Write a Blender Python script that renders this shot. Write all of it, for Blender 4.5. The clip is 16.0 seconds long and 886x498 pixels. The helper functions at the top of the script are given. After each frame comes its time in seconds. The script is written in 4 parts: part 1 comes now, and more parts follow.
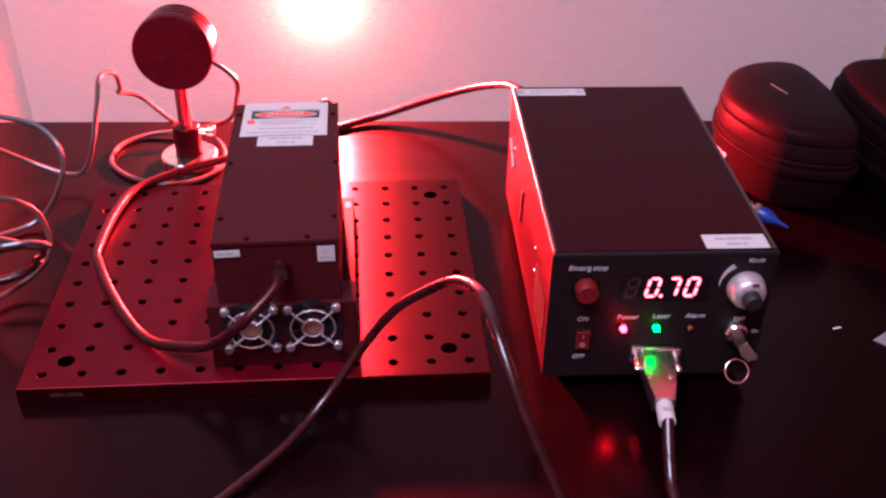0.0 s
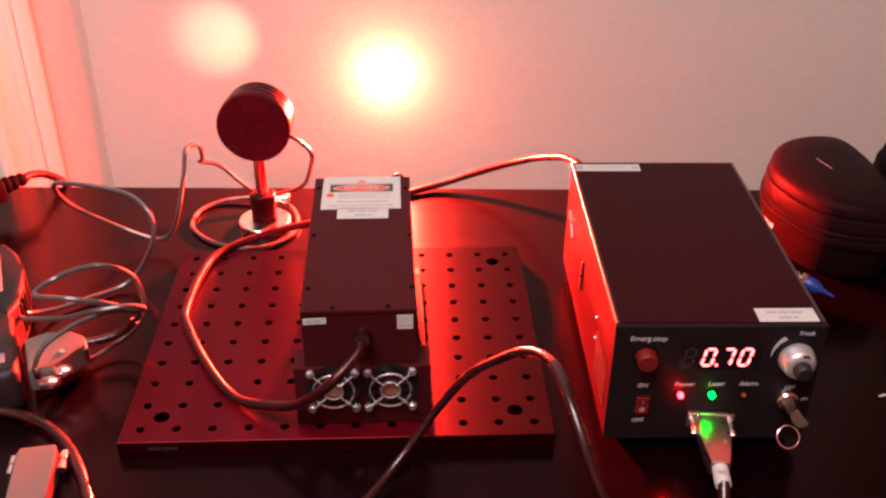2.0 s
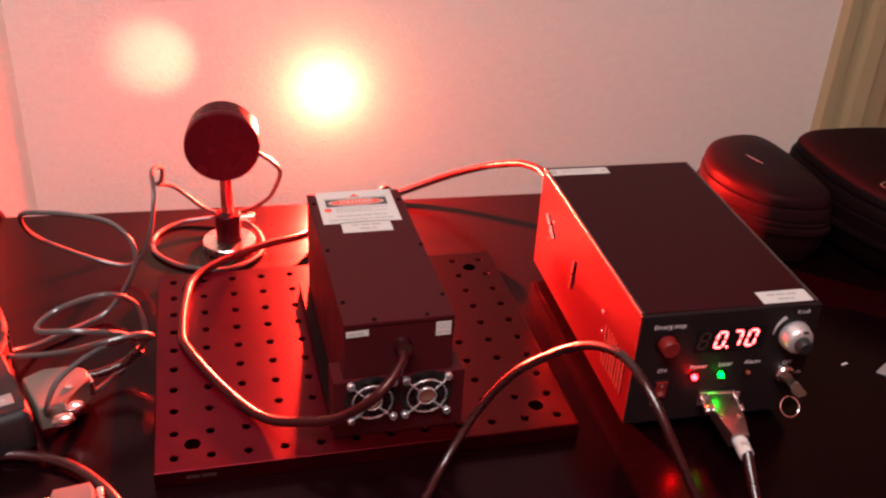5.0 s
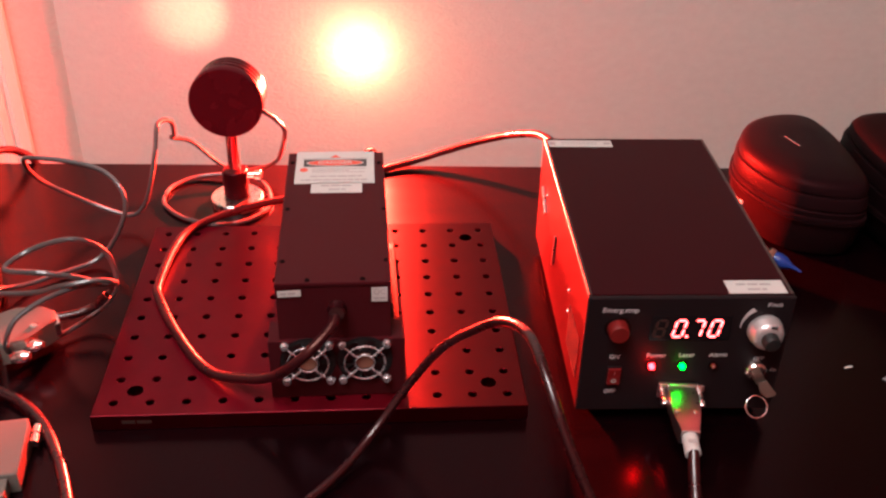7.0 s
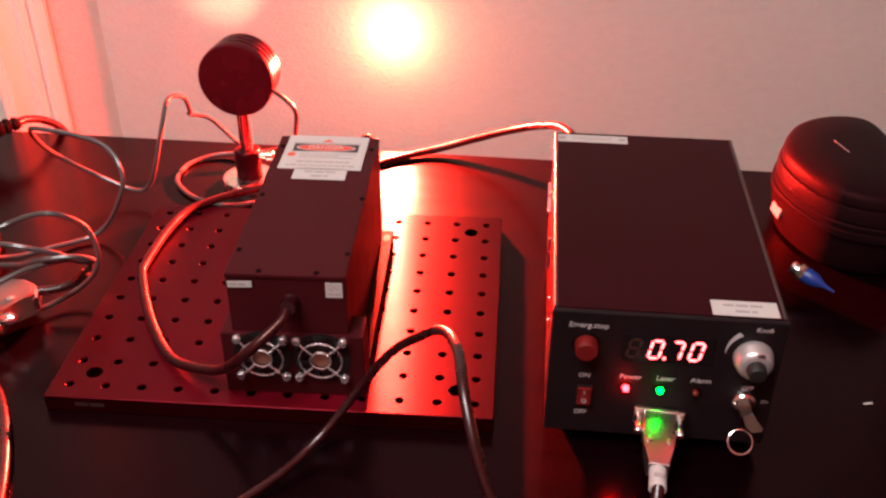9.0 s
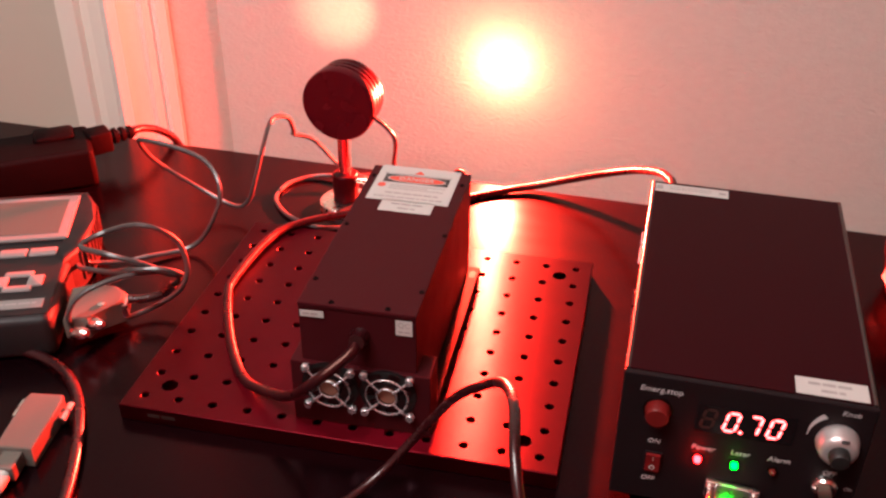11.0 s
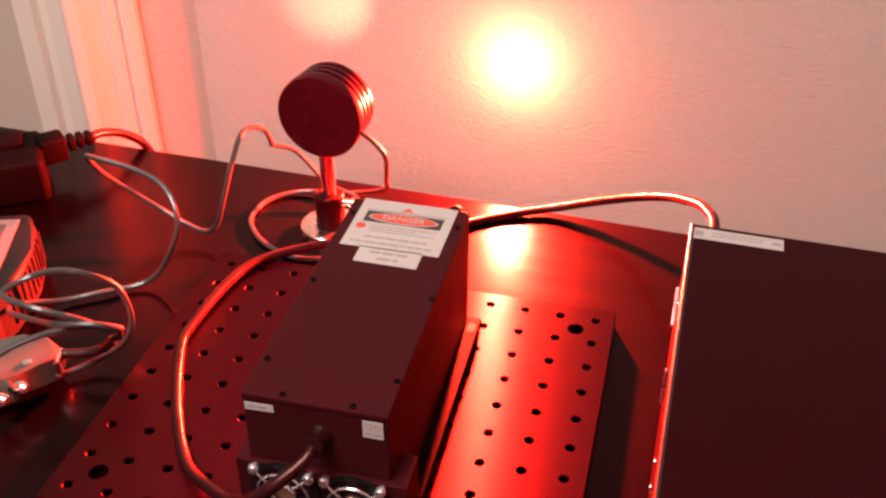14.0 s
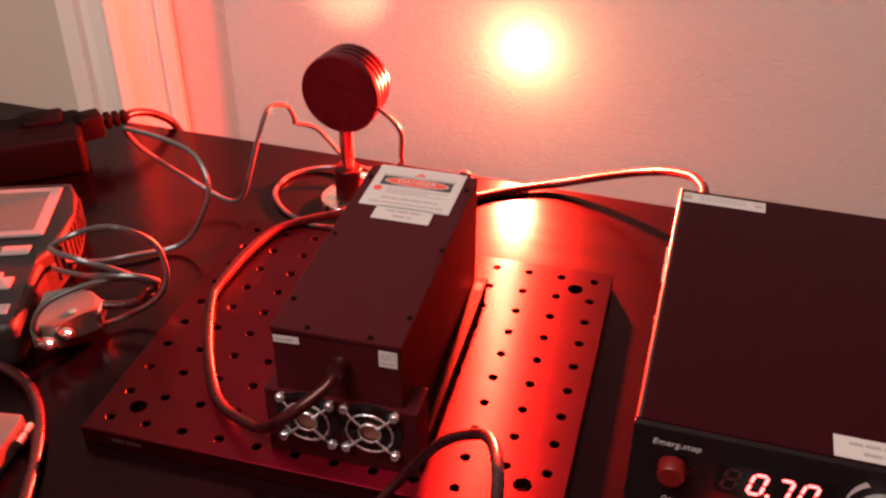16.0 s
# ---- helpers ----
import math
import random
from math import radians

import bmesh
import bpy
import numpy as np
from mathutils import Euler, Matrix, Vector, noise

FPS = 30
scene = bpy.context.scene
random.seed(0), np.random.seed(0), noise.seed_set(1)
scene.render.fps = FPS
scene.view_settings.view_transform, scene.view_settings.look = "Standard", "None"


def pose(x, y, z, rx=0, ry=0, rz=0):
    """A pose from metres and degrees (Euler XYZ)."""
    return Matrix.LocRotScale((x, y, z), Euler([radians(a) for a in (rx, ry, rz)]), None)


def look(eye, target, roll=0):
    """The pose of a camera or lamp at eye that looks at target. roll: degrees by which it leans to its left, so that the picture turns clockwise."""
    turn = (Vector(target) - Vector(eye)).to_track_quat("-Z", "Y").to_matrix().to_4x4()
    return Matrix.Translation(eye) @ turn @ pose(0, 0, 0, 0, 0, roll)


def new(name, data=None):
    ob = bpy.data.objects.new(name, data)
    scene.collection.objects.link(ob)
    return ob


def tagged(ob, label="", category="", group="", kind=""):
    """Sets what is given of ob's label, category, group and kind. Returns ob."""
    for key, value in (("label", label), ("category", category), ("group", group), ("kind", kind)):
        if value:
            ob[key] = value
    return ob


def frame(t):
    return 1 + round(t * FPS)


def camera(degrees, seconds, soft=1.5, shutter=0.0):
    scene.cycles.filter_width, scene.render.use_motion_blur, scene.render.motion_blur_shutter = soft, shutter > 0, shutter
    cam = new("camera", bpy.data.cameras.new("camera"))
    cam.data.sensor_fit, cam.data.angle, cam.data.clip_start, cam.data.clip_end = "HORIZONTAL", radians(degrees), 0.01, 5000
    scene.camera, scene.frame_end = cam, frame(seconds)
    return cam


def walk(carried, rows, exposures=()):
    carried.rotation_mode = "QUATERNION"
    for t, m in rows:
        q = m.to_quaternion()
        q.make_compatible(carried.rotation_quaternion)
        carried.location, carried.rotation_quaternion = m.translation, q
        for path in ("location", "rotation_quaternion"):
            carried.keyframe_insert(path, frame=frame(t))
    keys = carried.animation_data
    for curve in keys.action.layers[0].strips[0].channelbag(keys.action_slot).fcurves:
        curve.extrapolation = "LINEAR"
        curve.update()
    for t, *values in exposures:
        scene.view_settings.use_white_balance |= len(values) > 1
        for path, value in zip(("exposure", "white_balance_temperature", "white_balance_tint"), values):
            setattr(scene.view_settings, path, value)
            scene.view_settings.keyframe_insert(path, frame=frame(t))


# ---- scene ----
cam = camera(48.4, 16.0, soft=2.4)
PATH = [
    (0, (0.077, -0.483, 1.186), (0.216, 1.17, 0.07), 1.1),
    (0.5, (0.076, -0.498, 1.193), (0.177, 1.178, 0.106), 0.4),
    (1, (0.077, -0.511, 1.202), (0.142, 1.183, 0.14), 0.2),
    (1.5, (0.067, -0.516, 1.22), (0.117, 1.178, 0.158), 0.3),
    (2, (0.05, -0.515, 1.227), (0.122, 1.193, 0.188), 0.4),
    (2.5, (0.01, -0.51, 1.233), (0.133, 1.193, 0.191), 0.6),
    (3, (-0.031, -0.506, 1.239), (0.202, 1.194, 0.211), 1.6),
    (5.3, (-0.099, -0.517, 1.233), (0.348, 1.151, 0.223), 3.4),
    (5.5, (-0.079, -0.516, 1.235), (0.344, 1.151, 0.214), 2.9),
    (6, (-0.032, -0.519, 1.231), (0.318, 1.156, 0.196), 2.7),
    (6.5, (0.008, -0.526, 1.226), (0.233, 1.165, 0.182), 2.0),
    (7, (0.047, -0.522, 1.222), (0.179, 1.166, 0.158), 1.5),
    (7.5, (0.082, -0.518, 1.219), (0.127, 1.169, 0.146), 1.0),
    (8, (0.108, -0.513, 1.217), (0.063, 1.175, 0.145), 0.7),
    (8.5, (0.134, -0.495, 1.211), (0.063, 1.181, 0.121), 0.6),
    (9, (0.151, -0.478, 1.207), (0.033, 1.191, 0.111), 0.2),
    (9.5, (0.168, -0.468, 1.211), (-0.001, 1.204, 0.128), -0.2),
    (10, (0.17, -0.471, 1.215), (-0.062, 1.206, 0.15), 0.3),
    (10.2, (0.173, -0.473, 1.215), (-0.102, 1.203, 0.158), 0.2),
    (12.3, (0.1752, -0.3892, 1.2048), (-0.2082, 1.2334, 0.1006), 0.36),
    (12.5, (0.174, -0.3792, 1.203), (-0.2068, 1.2392, 0.091), 0.26),
    (13, (0.1684, -0.3586, 1.1998), (-0.2136, 1.255, 0.0808), 0.26),
    (13.5, (0.1658, -0.3372, 1.1986), (-0.2304, 1.267, 0.0724), 0.22),
    (14, (0.1658, -0.3116, 1.1952), (-0.2376, 1.285, 0.0604), 0.22),
    (14.5, (0.1668, -0.2952, 1.1948), (-0.2476, 1.2936, 0.0538), 0.12),
    (15, (0.1712, -0.3106, 1.1962), (-0.2496, 1.2778, 0.0562), 0.28),
    (15.5, (0.1762, -0.3412, 1.1988), (-0.2492, 1.2518, 0.0664), 0.32),
    (16, (0.1844, -0.374, 1.2), (-0.248, 1.226, 0.0806), 0.18),
]
# exposure and white balance drift as the phone settles in the first second
walk(cam, [(t, look(eye, target, roll)) for t, eye, target, roll in PATH],
     exposures=[(0.0, 0.12, 4900, 32), (0.5, 0.05, 5300, 25), (1.0, -0.05, 5900, 16), (1.5, 0.06, 6000, 13), (2.5, 0.14, 6000, 11), (7.0, 0.06, 6000, 11), (10.0, 0.02, 6000, 11), (12.5, 0.02, 6300, 10), (14.3, 0.05, 6350, 10), (16.0, -0.2, 6350, 10)])

TZ = 0.75            # table top
BT = 0.763           # top of the breadboard
WALL_TURN = -2.1     # the wall and table edge against the breadboard
SPOT = Vector((0.029, 0.495, 0.834))   # where the beam meets the wall


def wall_y(x):
    return 0.496 - 0.0367 * (x - 0.029)


# ---- light ----
world = bpy.data.worlds.new("room_air")
scene.world = world
world.use_nodes = True
world.node_tree.nodes["Background"].inputs[0].default_value = (0.9, 0.95, 1.0, 1)
world.node_tree.nodes["Background"].inputs[1].default_value = 0.09

RED = (1.0, 0.0230, 0.0100)


def lamp(name, kind, energy, colour, m, **kw):
    data = bpy.data.lights.new(name, kind)
    data.energy, data.color = energy, colour
    for k, v in kw.items():
        if k == "size":
            data.size = v
        elif k == "size_y":
            data.shape, data.size_y = "RECTANGLE", v
        elif k == "disk":
            data.shape, data.size = "DISK", v
        elif k == "spot":
            data.spot_size = radians(v)
        elif k == "blend":
            data.spot_blend = v
        elif k == "radius":
            data.shadow_soft_size = v
    ob = new(name, data)
    ob.matrix_world = m
    return ob


# an added lamp stands in for light the wall spot throws into the room
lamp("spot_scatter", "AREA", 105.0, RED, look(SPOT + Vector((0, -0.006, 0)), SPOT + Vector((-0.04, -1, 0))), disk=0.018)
# the beam itself out of the aperture
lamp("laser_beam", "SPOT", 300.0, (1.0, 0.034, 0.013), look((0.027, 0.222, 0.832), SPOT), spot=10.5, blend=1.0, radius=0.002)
# added point lamp off the wall that puts the halo on the plaster
lamp("spot_halo_fill", "POINT", 0.46, (1.0, 0.56, 0.26), pose(SPOT.x, SPOT.y - 0.028, SPOT.z), radius=0.010)
# added lamp in the air behind the sensor makes a second, weaker wall patch
lamp("wall_patch_fill", "SPOT", 1.3, (1.0, 0.78, 0.42), look((-0.090, 0.352, 0.874), (-0.147, 0.502, 0.874)), spot=36, blend=1.0, radius=0.004)
# the room's ceiling lamp, over the camera
lamp("ceiling_lamp_light", "AREA", 44.0, (1.0, 0.95, 0.87), look((-0.4, -0.75, 2.42), (-0.4, -0.75, 0)), size=0.9, size_y=0.9)


# ---- materials ----
def material(name, colour, rough=0.5, metal=0.0, var=0.12, scale=60.0, bump=0.1, bscale=400.0, rvar=0.1, stretch=None, spec=0.5, depth=0.0004, coat=0.0, brushed=0.0, tint=None, gloss=0.12):
    m = bpy.data.materials.new(name)
    m.use_nodes = True
    nt = m.node_tree
    b = nt.nodes["Principled BSDF"]
    N, L = nt.nodes.new, nt.links.new
    co = N("ShaderNodeTexCoord")
    src = co.outputs["Object"]
    if stretch:
        mp = N("ShaderNodeMapping")
        mp.inputs["Scale"].default_value = stretch
        L(src, mp.inputs["Vector"])
        src = mp.outputs["Vector"]
    n1, n2 = N("ShaderNodeTexNoise"), N("ShaderNodeTexNoise")
    n1.inputs["Scale"].default_value, n2.inputs["Scale"].default_value = scale, bscale
    n1.inputs["Detail"].default_value, n2.inputs["Detail"].default_value = 4, 3
    L(src, n1.inputs["Vector"])
    L(src, n2.inputs["Vector"])
    ramp = N("ShaderNodeMapRange")
    ramp.inputs[3].default_value, ramp.inputs[4].default_value = 1 - var, 1 + var
    L(n1.outputs["Fac"], ramp.inputs[0])
    mul = N("ShaderNodeVectorMath")
    mul.operation = "SCALE"
    mul.inputs[0].default_value = colour
    L(ramp.outputs[0], mul.inputs["Scale"])
    L(mul.outputs[0], b.inputs["Base Color"])
    rr = N("ShaderNodeMapRange")
    rr.inputs[3].default_value, rr.inputs[4].default_value = max(0.02, rough - rvar), min(1, rough + rvar)
    L(n1.outputs["Fac"], rr.inputs[0])
    L(rr.outputs[0], b.inputs["Roughness"])
    b.inputs["Metallic"].default_value = metal
    b.inputs["Specular IOR Level"].default_value = spec
    b.inputs["Coat Weight"].default_value = coat
    b.inputs["Coat Roughness"].default_value = gloss
    if tint:
        b.inputs["Specular Tint"].default_value = (*tint, 1)
    if brushed:
        # fine grinding marks across: the gloss spreads along y
        tan = N("ShaderNodeCombineXYZ")
        tan.inputs[1].default_value = 1.0
        b.inputs["Anisotropic"].default_value = brushed
        L(tan.outputs[0], b.inputs["Tangent"])
    if bump:
        bp = N("ShaderNodeBump")
        bp.inputs["Strength"].default_value, bp.inputs["Distance"].default_value = bump, depth
        L(n2.outputs["Fac"], bp.inputs["Height"])
        L(bp.outputs[0], b.inputs["Normal"])
    return m


def glow(name, colour, strength, base=None):
    m = bpy.data.materials.new(name)
    m.use_nodes = True
    b = m.node_tree.nodes["Principled BSDF"]
    b.inputs["Base Color"].default_value = (*(base or colour), 1)
    b.inputs["Emission Color"].default_value = (*colour, 1)
    b.inputs["Emission Strength"].default_value = strength
    b.inputs["Roughness"].default_value = 0.3
    return m


M_WALL = material("wall_paint", (0.51, 0.515, 0.465), 0.8, var=0.08, scale=95, bump=0.85, bscale=230, depth=0.0014, stretch=(0.8, 1, 1.3))
# for the unseen closing walls, kept dark so black gloss reflects less
M_FAR = material("taupe_wall_paint", (0.34, 0.31, 0.28), 0.8, var=0.04, scale=6, bump=0.4, bscale=130, depth=0.001)
M_TRIM = material("trim_paint", (0.72, 0.68, 0.60), 0.45, var=0.04, scale=12, bump=0.08, bscale=90)
# darker olive tone for the right casing and door
M_TRIM2 = material("olive_trim_paint", (0.27, 0.25, 0.14), 0.5, var=0.08, scale=12, bump=0.08, bscale=90)
M_CEIL = material("ceiling_paint", (0.66, 0.65, 0.62), 0.9, var=0.03, scale=4, bump=0.3, bscale=90)
M_FLOOR = material("floor_laminate", (0.16, 0.11, 0.075), 0.5, var=0.25, scale=5, bump=0.15, bscale=60, stretch=(1, 8, 1))
# most blacks below carry the laser's red glare in base colour and gloss tint
M_TABLE = material("dark_laminate", (0.0026, 0.0004, 0.0008), 0.22, var=0.25, scale=14, bump=0.10, bscale=500, rvar=0.03, stretch=(0.6, 5, 1), depth=0.0001, spec=0.20, tint=(1.0, 0.25, 0.36))
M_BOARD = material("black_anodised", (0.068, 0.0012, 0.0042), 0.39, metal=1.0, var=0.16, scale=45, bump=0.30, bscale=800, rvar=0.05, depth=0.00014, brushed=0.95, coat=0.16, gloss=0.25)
M_HEAD = material("black_coated_aluminium", (0.042, 0.0056, 0.0075), 0.45, tint=(1.0, 0.28, 0.30), spec=0.12, var=0.12, scale=30, bump=0.12, bscale=1200, depth=0.0001)
M_CASE = material("black_powder_coat", (0.0210, 0.0018, 0.0034), 0.36, rvar=0.03, tint=(1.0, 0.32, 0.36), spec=0.09, var=0.08, scale=30, bump=0.2, bscale=1600, depth=0.0001)
M_EDGE = material("polished_black_edge", (0.11, 0.085, 0.080), 0.32, metal=0.8, spec=0.9, var=0.1, scale=60, bump=0.05, bscale=900, rvar=0.04)
M_PANEL = material("black_front_panel", (0.010, 0.006, 0.007), 0.5, spec=0.15, var=0.1, scale=50, bump=0.05, bscale=900)
M_DARK = material("dark_recess", (0.006, 0.006, 0.006), 0.6, var=0.1, bump=0)
M_SCREW = material("black_oxide_screw", (0.006, 0.002, 0.002), 0.5, spec=0.04, bump=0)
M_RUBBER = material("black_cable_sheath", (0.020, 0.002, 0.003), 0.28, var=0.1, scale=80, bump=0.05, bscale=700, spec=0.7)
M_SHEATH = material("black_laser_cable_sheath", (0.022, 0.0030, 0.0045), 0.30, var=0.1, scale=80, bump=0.05, bscale=700, spec=0.45, tint=(1.0, 0.55, 0.45))
M_GREY = material("grey_cable_sheath", (0.050, 0.048, 0.048), 0.40, var=0.08, scale=80, bump=0.08, bscale=700, coat=0.5)
M_STEEL = material("brushed_steel", (0.72, 0.71, 0.69), 0.28, metal=1.0, var=0.06, scale=120, bump=0.06, bscale=800)
M_CHROME = material("nickel_plate", (0.86, 0.85, 0.83), 0.2, metal=1.0, var=0.05, scale=150, bump=0.05, bscale=600, rvar=0.05)
M_BRASS = material("yellowed_nickel", (0.62, 0.55, 0.42), 0.3, metal=1.0, var=0.1, scale=150, bump=0.05, bscale=600)
M_SHELL = material("worn_plated_shell", (0.42, 0.40, 0.40), 0.3, metal=1.0, var=0.08, scale=150, bump=0.05, bscale=600)
M_KNOB = material("satin_silver_knob", (0.58, 0.57, 0.56), 0.34, metal=0.65, var=0.05, scale=150, bump=0.05, bscale=600)
M_GUARD = material("bright_guard_wire", (0.72, 0.73, 0.75), 0.26, metal=0.85, var=0.05, scale=150, bump=0.03, bscale=600)
M_KEY = material("dull_nickel_silver", (0.17, 0.155, 0.13), 0.42, metal=1.0, var=0.1, scale=200, bump=0.05)
# the red in this black's base colour stands in for glare on the sensor
M_FIN = material("black_anodised_sensor", (0.050, 0.0028, 0.0060), 0.27, tint=(1.0, 0.28, 0.30), spec=0.4, var=0.15, scale=40, bump=0.1, bscale=800)
M_LABEL = material("white_label_paper", (0.46, 0.455, 0.43), 0.55, var=0.04, scale=50, bump=0.04, bscale=500)
M_INK = material("grey_print", (0.30, 0.28, 0.27), 0.6, var=0.2, scale=300, bump=0)
M_INKB = material("black_print", (0.03, 0.03, 0.03), 0.6, bump=0)
M_INKR = material("red_print", (0.62, 0.07, 0.04), 0.55, var=0.05, bump=0)
M_WHITE = material("white_print", (0.45, 0.45, 0.45), 0.6, var=0.03, bump=0)
M_REDBTN = material("red_button_plastic", (0.13, 0.007, 0.006), 0.4, var=0.05, bump=0)
M_ROCKER = material("red_rocker_plastic", (0.15, 0.007, 0.007), 0.4, var=0.05, bump=0)
M_GREYPL = material("grey_meter_plastic", (0.014, 0.012, 0.013), 0.5, spec=0.25, var=0.06, scale=60, bump=0.2, bscale=1200, depth=0.0001)
M_LIGHTPL = material("light_grey_plastic", (0.20, 0.195, 0.19), 0.45, var=0.05, scale=60, bump=0.1, bscale=1200, depth=0.0001)
M_LCD = material("lcd_screen", (0.085, 0.088, 0.075), 0.22, var=0.05, scale=20, bump=0)
M_BEIGE = material("beige_connector_shell", (0.10, 0.094, 0.080), 0.36, var=0.06, scale=60, bump=0.06, bscale=500)
M_EVA = material("black_moulded_fabric", (0.0100, 0.0036, 0.0044), 0.42, rvar=0.03, var=0.2, scale=40, bump=0.5, bscale=1500, depth=0.0002, spec=0.06, tint=(1.0, 0.28, 0.30))
M_NYLON = material("black_nylon", (0.0048, 0.0012, 0.0016), 0.6, spec=0.06, var=0.25, scale=30, bump=0.6, bscale=1300, depth=0.0003)
M_BLUE = material("blue_heat_shrink", (0.010, 0.038, 0.22), 0.4, var=0.08, bump=0)
M_DOOR = material("grey_white_door_paint", (0.50, 0.47, 0.39), 0.5, var=0.04, scale=8, bump=0.05, bscale=100)
M_FANHUB = material("copper_label_hub", (0.20, 0.085, 0.055), 0.4, var=0.1, bump=0)
M_WINDOW = material("smoked_window", (0.008, 0.006, 0.007), 0.22, bump=0)
M_UNLIT = material("unlit_segment", (0.035, 0.015, 0.012), 0.4, bump=0)
M_DIGIT = glow("lit_red_segment", (1.0, 0.07, 0.065), 12.0)
M_LEDR = glow("lit_red_led", (1.0, 0.0010, 0.0008), 260.0)
M_LEDG = glow("lit_green_led", (0.012, 1.0, 0.006), 34.0)
M_LEDO = material("unlit_red_led", (0.13, 0.015, 0.012), 0.2, bump=0)
M_TUBE = glow("lamp_diffuser", (1.0, 0.93, 0.84), 2.0)


# ---- mesh helpers ----
def finish(bm, smooth=True):
    bmesh.ops.recalc_face_normals(bm, faces=bm.faces)
    bm.edges.index_update()
    # a broad flat face stays flat beside its narrow rounded edge
    crisp = []
    for e in bm.edges:
        if len(e.link_faces) == 2 and e.calc_face_angle(0.0) > radians(12):
            a, b = sorted(f.calc_area() for f in e.link_faces)
            if b > 12 * a:
                crisp.append(e.index)
    me = bpy.data.meshes.new("mesh")
    bm.to_mesh(me)
    bm.free()
    if smooth and len(me.polygons):
        me.polygons.foreach_set("use_smooth", [True] * len(me.polygons))
        me.set_sharp_from_angle(angle=radians(38))
        for k in crisp:
            me.edges[k].use_edge_sharp = True
    return me


def part(name, bm, mat, parent=None, label="", m=None):
    me = bm if isinstance(bm, bpy.types.Mesh) else finish(bm)
    me.materials.clear()
    me.materials.append(mat)
    ob = new(name, me)
    if parent:
        ob.parent = parent
    if m is not None:
        ob.matrix_local = m
    if label:
        ob["label"] = label
    return ob


def thing(name, label, category, m=None, group="", kind=""):
    ob = new(name)
    ob.empty_display_size = 0.02
    if m is not None:
        ob.matrix_world = m
    return tagged(ob, label, category, group, kind)


def box(x0, x1, y0, y1, z0, z1, bevel=0.0, seg=2, bm=None):
    bm = bm or bmesh.new()
    r = bmesh.ops.create_cube(bm, size=1.0, matrix=Matrix.Translation(((x0 + x1) / 2, (y0 + y1) / 2, (z0 + z1) / 2)) @ Matrix.Diagonal((x1 - x0, y1 - y0, z1 - z0, 1)))
    if bevel:
        es = list({e for v in r["verts"] for e in v.link_edges})
        bmesh.ops.bevel(bm, geom=es, offset=bevel, segments=seg, profile=0.5, affect="EDGES")
    return bm


def lathe(profile, seg=32, m=Matrix(), bm=None):
    """profile: (radius, z) pairs turned round z, closed at both ends."""
    bm = bm or bmesh.new()
    rings = []
    for r, z in profile:
        rings.append([bm.verts.new(m @ Vector((r * math.cos(2 * math.pi * k / seg), r * math.sin(2 * math.pi * k / seg), z))) for k in range(seg)])
    for a, b in zip(rings, rings[1:]):
        for k in range(seg):
            bm.faces.new((a[k], a[(k + 1) % seg], b[(k + 1) % seg], b[k]))
    bm.faces.new(rings[0][::-1])
    bm.faces.new(rings[-1])
    return bm


def cyl(r, z0, z1, seg=24, bevel=0.0, m=Matrix(), bm=None):
    if bevel:
        return lathe([(r - bevel, z0), (r, z0 + bevel), (r, z1 - bevel), (r - bevel, z1)], seg, m, bm)
    return lathe([(r, z0), (r, z1)], seg, m, bm)


def spline(points, step=6, closed=False):
    P = [Vector(p) for p in points]
    out = []
    n = len(P)
    for i in range(n if closed else n - 1):
        if closed:
            a, b, c, d = P[i - 1], P[i], P[(i + 1) % n], P[(i + 2) % n]
        else:
            b, c = P[i], P[i + 1]
            a = P[i - 1] if i else b * 2 - c
            d = P[i + 2] if i + 2 < n else c * 2 - b
        for k in range(step):
            t = k / step
            out.append(0.5 * ((2 * b) + (c - a) * t + (2 * a - 5 * b + 4 * c - d) * t * t + (3 * b - a - 3 * c + d) * t ** 3))
    if not closed:
        out.append(P[-1])
    return out


def sweep(points, r, seg=10, step=6, closed=False, bm=None):
    bm = bm or bmesh.new()
    pts = spline(points, step, closed)
    n = len(pts)
    normal = None
    rings = []
    for i, p in enumerate(pts):
        a = pts[i - 1] if (i or closed) else p
        b = pts[(i + 1) % n] if (i + 1 < n or closed) else p
        d = (b - a).normalized()
        if normal is None:
            normal = d.orthogonal().normalized()
        normal = (normal - d * normal.dot(d)).normalized()
        side = d.cross(normal)
        rings.append([bm.verts.new(p + r * (math.cos(2 * math.pi * k / seg) * normal + math.sin(2 * math.pi * k / seg) * side)) for k in range(seg)])
    for i in range(n if closed else n - 1):
        a, b = rings[i], rings[(i + 1) % n]
        for k in range(seg):
            bm.faces.new((a[k], a[(k + 1) % seg], b[(k + 1) % seg], b[k]))
    if not closed:
        bm.faces.new(rings[0][::-1])
        bm.faces.new(rings[-1])
    return bm


def prism(outline, z0, z1, m=Matrix(), bm=None, bevel=0.0):
    """A flat outline (x, y) raised from z0 to z1."""
    bm = bm or bmesh.new()
    lo = [bm.verts.new(m @ Vector((x, y, z0))) for x, y in outline]
    hi = [bm.verts.new(m @ Vector((x, y, z1))) for x, y in outline]
    n = len(outline)
    faces = [bm.faces.new(lo[::-1]), bm.faces.new(hi)]
    for k in range(n):
        bm.faces.new((lo[k], lo[(k + 1) % n], hi[(k + 1) % n], hi[k]))
    if bevel:
        bmesh.ops.bevel(bm, geom=list(faces[1].edges), offset=bevel, segments=2, profile=0.5, affect="EDGES")
    return bm


